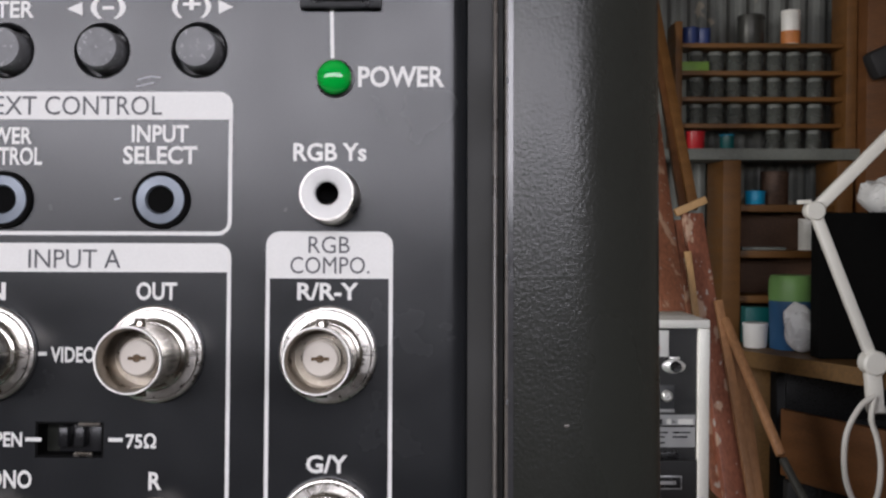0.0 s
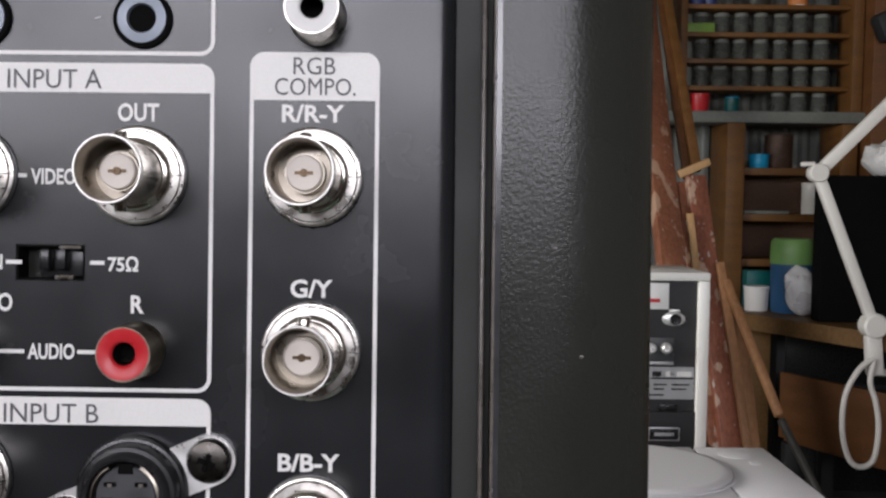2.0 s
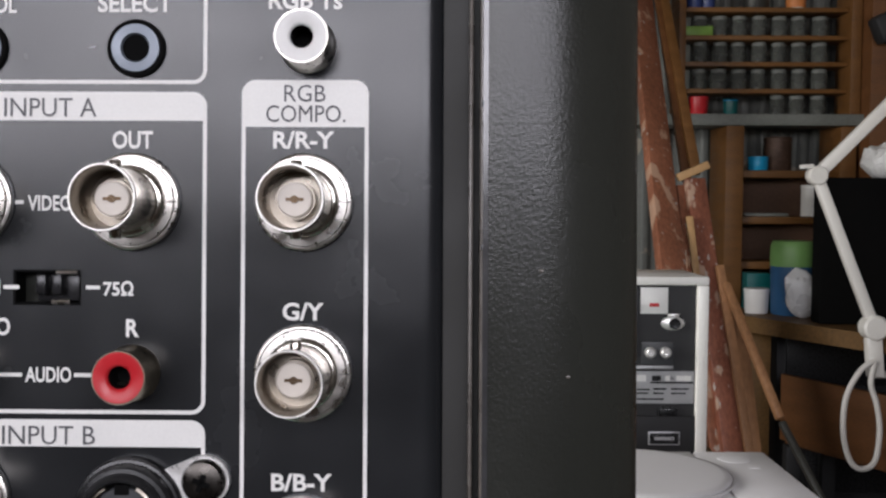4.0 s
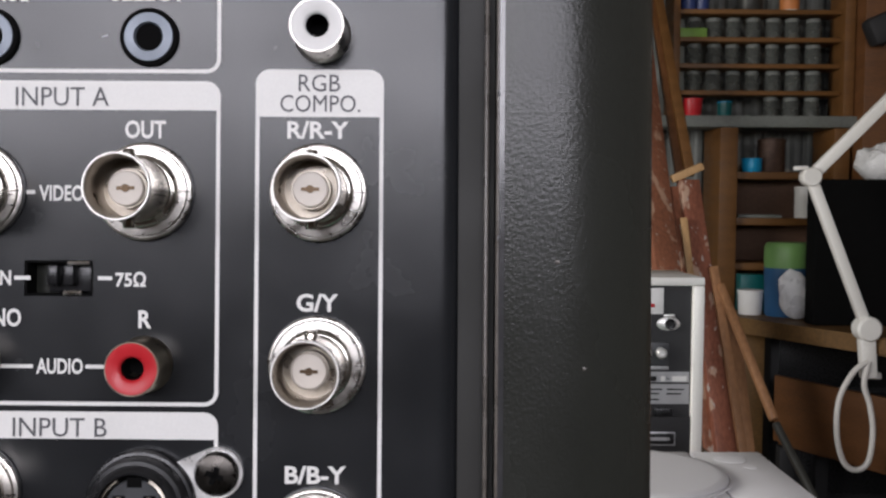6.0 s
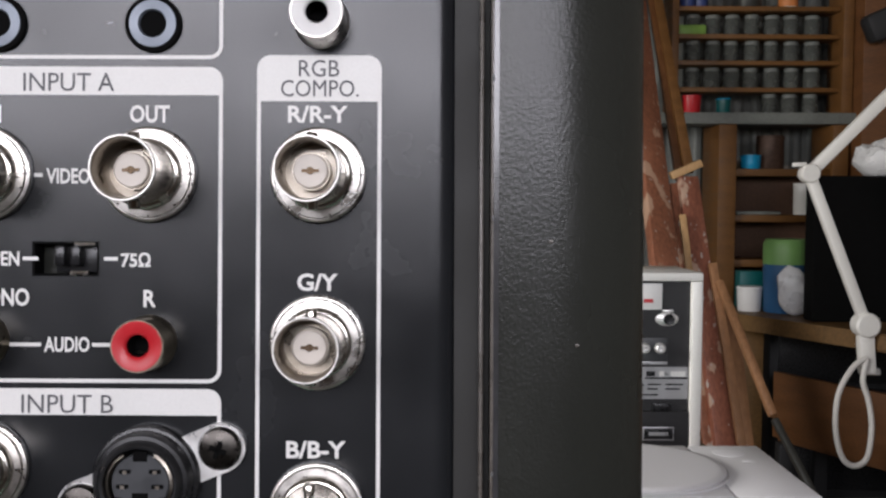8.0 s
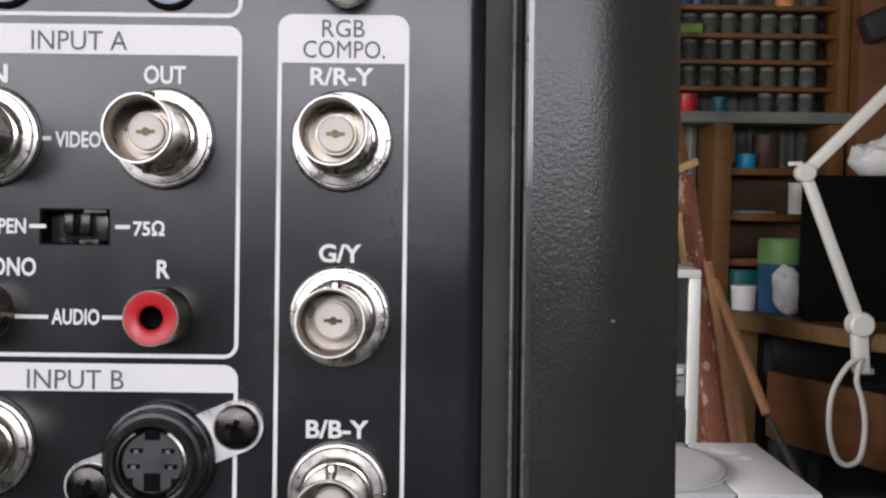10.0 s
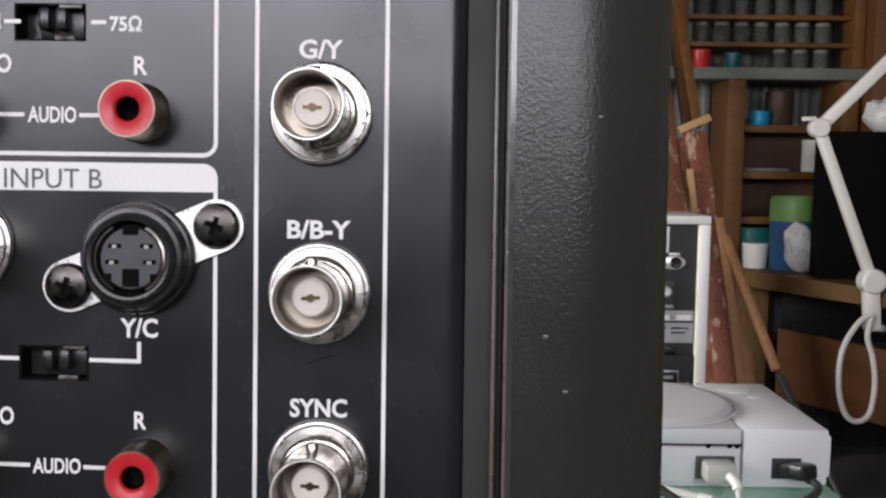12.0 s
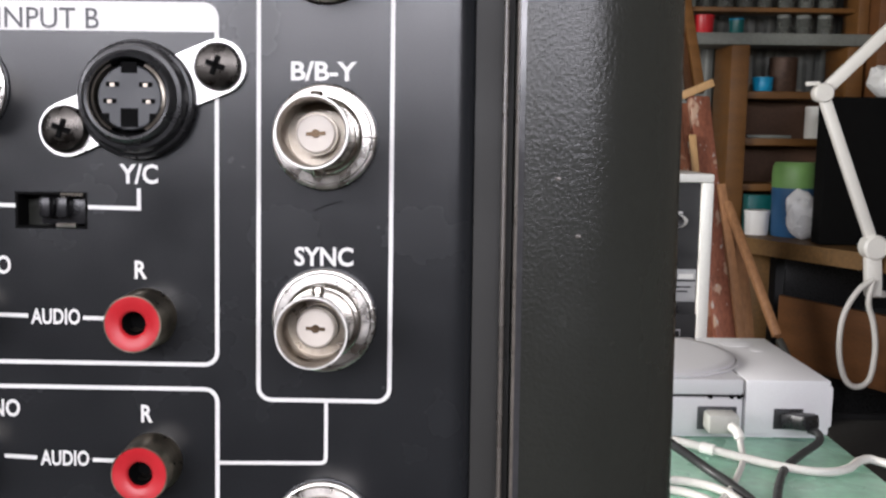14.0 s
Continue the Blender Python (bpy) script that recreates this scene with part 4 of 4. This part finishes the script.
solid("tool_cabinet", box(1.489, 1.95, 3.50, 3.80, 1.125, 2.25, 0.004), "ply", "brown plywood cabinet on the wall", "cabinet", (1.7, 3.65, 1.125), ROOM)
kb = thing("black_tool", "black power tool hanging on the cabinet", "tool", (1.6, 3.45, 1.6), ROOM)
part("body", beam((1.47, 3.44, 1.63), (1.72, 3.44, 1.74), 0.10, 0.08, 0.02), "black_matt", kb)
part("grip", beam((1.56, 3.44, 1.70), (1.50, 3.44, 1.60), 0.05, 0.05, 0.012), "black", kb)

# bench running along the right wall
k = thing("workbench", "worn brown wooden workbench along the wall", "workbench", (1.6, 3.0, 0), ROOM)
bm = bmesh.new()
top = [(0.985, 3.36), (1.015, 3.30), (1.231, 2.90), (1.73, 1.98), (2.04, 1.98), (2.04, 3.83), (0.985, 3.83)]
lo, hi = [[bm.verts.new((u, v, z)) for u, v in top] for z in (0.618, 0.670)]
bm.faces.new(lo), bm.faces.new(hi)
for i in range(len(top)):
    bm.faces.new((lo[i], lo[(i + 1) % len(top)], hi[(i + 1) % len(top)], hi[i]))
bmesh.ops.bevel(bm, geom=list(bm.edges), offset=0.005, segments=2, affect="EDGES")
part("worktop", bm, "benchwood", k, "thick worn wooden worktop")
for u, v in ((1.06, 3.40), (1.06, 3.72), (1.75, 2.1), (1.95, 3.7)):
    part("leg", box(u, u + 0.07, v, v + 0.07, 0, 0.6175, 0.004), "benchwood", k)
k = thing("storage_crate", "low brown plywood crate under the workbench", "crate", (1.33, 2.9, 0), ROOM)
part("front_board", beam((1.138, 3.30, 0.368), (1.523, 2.563, 0.368), 0.019, 0.22, 0.002), "ply", k, "scuffed brown front board")
part("shelf_board", beam((1.24, 3.35, 0.25), (1.62, 2.62, 0.25), 0.20, 0.016, 0.002), "ply", k)
# legs coloured black to stand for the shade under the bench
for p in ((1.165, 3.28), (1.53, 2.58), (1.33, 3.40), (1.70, 2.68)):
    part("leg", beam((*p, 0), (*p, 0.2415), 0.045, 0.045), "black_matt", k)
# added dark sheet hiding the iron wall, which lies in shade under the bench
solid("shade_board", box(0.95, 2.04, 3.80, 3.825, 0.0, 0.617), "hardboard", "added dark board standing in for the shade under the bench", "board", (1.5, 3.81, 0), ROOM)
# made-up black box that fills in the dark shade under the bench
k = thing("under_bench_shade", "black box with drawer fronts filling in the shade under the workbench", "chest", (1.5, 3.6, 0), ROOM)
part("body", box(1.17, 1.95, 3.46, 3.78, 0.0, 0.60, 0.006), "black_matt", k)
for z in (0.03, 0.22, 0.41):
    d = part("drawer", box(1.20, 1.92, 3.445, 3.4598, z, z + 0.17, 0.004), "black", k)
    part("handle", box(1.45, 1.67, 3.43, 3.4448, z + 0.13, z + 0.145, 0.003), "darktin", d)

# things on the bench
kt = thing("flat_screen", "large matt black screen standing on the workbench", "television", (1.45, 3.15, 0.67), ROOM)
part("housing", box(1.172, 1.85, 3.08, 3.16, 0.672, 1.128, 0.006), "void", kt, "matt black housing")
part("back_bulge", box(1.28, 1.75, 3.161, 3.24, 0.672, 1.05, 0.01), "black_matt", kt)
bm = bmesh.new()
bmesh.ops.create_icosphere(bm, subdivisions=4, radius=1)
for v in bm.verts:
    w = noise.noise(v.co * 2.1) * 0.35 + noise.noise(v.co * 5.0) * 0.16
    v.co = Vector((1.46 + v.co.x * (0.13 + 0.05 * w), 3.16 + v.co.y * 0.09, 1.129 + max(0, v.co.z + 0.7) * (0.072 + 0.05 * w)))
solid("plastic_bag", bm, "bag", "crumpled white plastic bag lying on the screen", "bag", (1.46, 3.16, 1.129), ROOM, sharp=25)
kb = thing("paint_bucket", "blue and lime green plastic bucket on the bench", "bucket", (1.184, 3.36, 0.67), ROOM)
part("body", lathe([(0, 0.001), (0.066, 0.001), (0.07, 0.006), (0.074, 0.165)], (1.184, 3.36, 0.67), "z", 32), "bucket_blue", kb, "blue plastic body")
part("lid", lathe([(0.0745, 0.165), (0.075, 0.20), (0.074, 0.235), (0.066, 0.25), (0, 0.252)], (1.184, 3.36, 0.67), "z", 32), "bucket_green", kb, "lime green lid")
bm = bmesh.new()
bmesh.ops.create_icosphere(bm, subdivisions=4, radius=1)
for v in bm.verts:
    w = noise.noise(v.co * 2.3 + Vector((4, 1, 2))) * 0.4 + noise.noise(v.co * 6.0) * 0.2
    v.co = Vector((1.183 + v.co.x * (0.060 + 0.02 * w), 3.255 + v.co.y * (0.028 + 0.012 * w), 0.6705 + (v.co.z + 1) * (0.078 + 0.014 * w) * (1 - 0.25 * v.co.x)))
solid("plastic_bag", bm, "bag", "crumpled clear-white plastic bag in front of the bucket", "bag", (1.183, 3.255, 0.67), ROOM, sharp=25)
pot("white_tub", "small white plastic tub on the bench", "tub", 1.075, 3.40, 0.6705, 0.042, 0.078, "white", "white", 0.92)
solid("teal_box", box(1.072, 1.16, 3.50, 3.56, 0.6705, 0.80, 0.003), "teal", "dark teal box behind the white tub", "box", (1.1, 3.53, 0.6705), ROOM)

# jointed lamp clamped to the bench
k = thing("arm_lamp", "white jointed arm lamp clamped to the bench edge", "lamp", (1.234, 2.85, 0.55), ROOM)
J, E2, K = Vector((1.062, 2.84, 1.128)), Vector((1.49, 2.84, 1.563)), Vector((1.231, 2.84, 0.708))
part("lower_arm", beam(K, J, 0.031, 0.028, 0.006), "cream", k, "white enamelled lower arm")
part("upper_arm", beam(J, E2, 0.034, 0.028, 0.006), "cream", k, "white enamelled upper arm")
part("elbow", lathe([(0, -0.022), (0.024, -0.022), (0.027, -0.018), (0.027, 0.018), (0.024, 0.022), (0, 0.022)], J, "y", 28), "cream", k)
part("elbow_bolt", beam(J + Vector((-0.012, -0.01, 0.026)), J + Vector((-0.052, -0.01, 0.024)), 0.012, 0.012, 0.003), "cream", k)
part("knuckle", lathe([(0, -0.03), (0.030, -0.03), (0.036, -0.024), (0.036, 0.02), (0.03, 0.026), (0, 0.026)], K + Vector((0.004, 0, -0.014)), "y", 28), "cream", k)
part("bracket", beam(K + Vector((0.004, 0, -0.04)), K + Vector((0.014, 0, -0.158)), 0.046, 0.035, 0.008), "cream", k, "white clamp bracket")
part("clamp_jaw", beam(K + Vector((0.014, 0, -0.15)), K + Vector((0.055, 0.02, -0.155)), 0.02, 0.02, 0.004), "cream", k)
part("clamp_pad", beam(K + Vector((0.012, 0.015, -0.06)), K + Vector((0.045, 0.10, -0.06)), 0.03, 0.03, 0.004), "cream", k)
part("head_joint", lathe([(0, -0.02), (0.03, -0.02), (0.03, 0.02), (0, 0.02)], E2, "y", 24), "cream", k)
part("shade", lathe([(0.03, 0.10), (0.05, 0.09), (0.095, 0.0), (0.092, 0.0), (0.047, 0.086)], E2 + Vector((0.07, 0, -0.06)), "z", 32), "cream", k, "white enamelled shade")
part("cord", tube([(1.234, 2.822, 0.60), (1.194, 2.82, 0.572), (1.155, 2.82, 0.494), (1.150, 2.82, 0.390), (1.172, 2.82, 0.311), (1.207, 2.82, 0.287), (1.243, 2.82, 0.311), (1.254, 2.82, 0.398), (1.243, 2.82, 0.476), (1.225, 2.82, 0.535), (1.236, 2.822, 0.60)], 0.0085), "cable_white", k, "looped off-white cord")

# timber leaning on the far wall
GROUP = "timber leaning by the wall"
solid("plank", beam((0.652, 2.31, 0.0), (0.694, 3.72, 1.99), 0.088, 0.034, 0.004, 22), "redwood", "red-brown plank with pale scuffs leaning on the wall", "plank", (0.652, 2.31, 0), ROOM, GROUP)
solid("plank", beam((0.862, 2.725, 0.0), (0.783, 3.12, 1.121), 0.066, 0.030, 0.004, 10), "paintwood", "paint-spattered red-brown plank leaning with a cleat on its end", "plank", (0.862, 2.725, 0), ROOM, GROUP)
solid("plank", beam((0.812, 2.74, 0.0), (0.741, 3.125, 1.10), 0.030, 0.026, 0.003, 10), "redwood", "narrow red-brown plank leaning beside the spattered one", "plank", (0.812, 2.74, 0), ROOM, GROUP)
solid("batten", beam((0.762, 2.945, 0.76), (0.750, 3.035, 1.006), 0.021, 0.012, 0.002), "palewood", "short pale pine batten fixed to the planks", "batten", (0.762, 2.945, 0.76), ROOM, GROUP)
solid("cleat", beam((0.730, 3.115, 1.125), (0.826, 3.115, 1.167), 0.024, 0.03, 0.003), "palewood", "pale pine cleat across the plank ends", "cleat", (0.78, 3.115, 1.14), ROOM)
solid("batten", beam((0.802, 3.17, 1.14), (0.765, 3.66, 1.95), 0.030, 0.022, 0.002), "wood", "honey pine batten leaning up the wall", "batten", (0.802, 3.17, 1.14), ROOM, GROUP)
solid("batten", beam((0.776, 3.19, 1.12), (0.748, 3.66, 1.95), 0.026, 0.022, 0.002), "ply", "darker pine batten leaning up the wall", "batten", (0.776, 3.19, 1.12), ROOM, GROUP)
solid("batten", beam((0.900, 2.663, 0.0), (0.831, 2.985, 0.86), 0.024, 0.02, 0.002), "honey", "honey pine batten leaning beside the planks", "batten", (0.90, 2.663, 0), ROOM, GROUP)
solid("batten", beam((0.925, 2.77, 0.0), (0.886, 2.985, 0.71), 0.046, 0.018, 0.002), "honey", "broad pine offcut leaning beside the planks", "batten", (0.925, 2.77, 0), ROOM, GROUP)
k = thing("broom", "broom with bare wooden handle and dark shaft leaning on planks", "broom", (1.117, 2.444, 0), ROOM)
part("handle", beam((0.929, 2.702, 0.456), (0.842, 2.955, 0.81), 0.026, 0.026, 0.009), "honey", k, "bare wooden handle")
part("shaft", beam((1.112, 2.45, 0.012), (0.930, 2.70, 0.452), 0.022, 0.022, 0.008), "darktin", k, "dark metal shaft")
part("head", box(1.05, 1.18, 2.40, 2.48, 0.0, 0.045, 0.01), "black_matt", k)
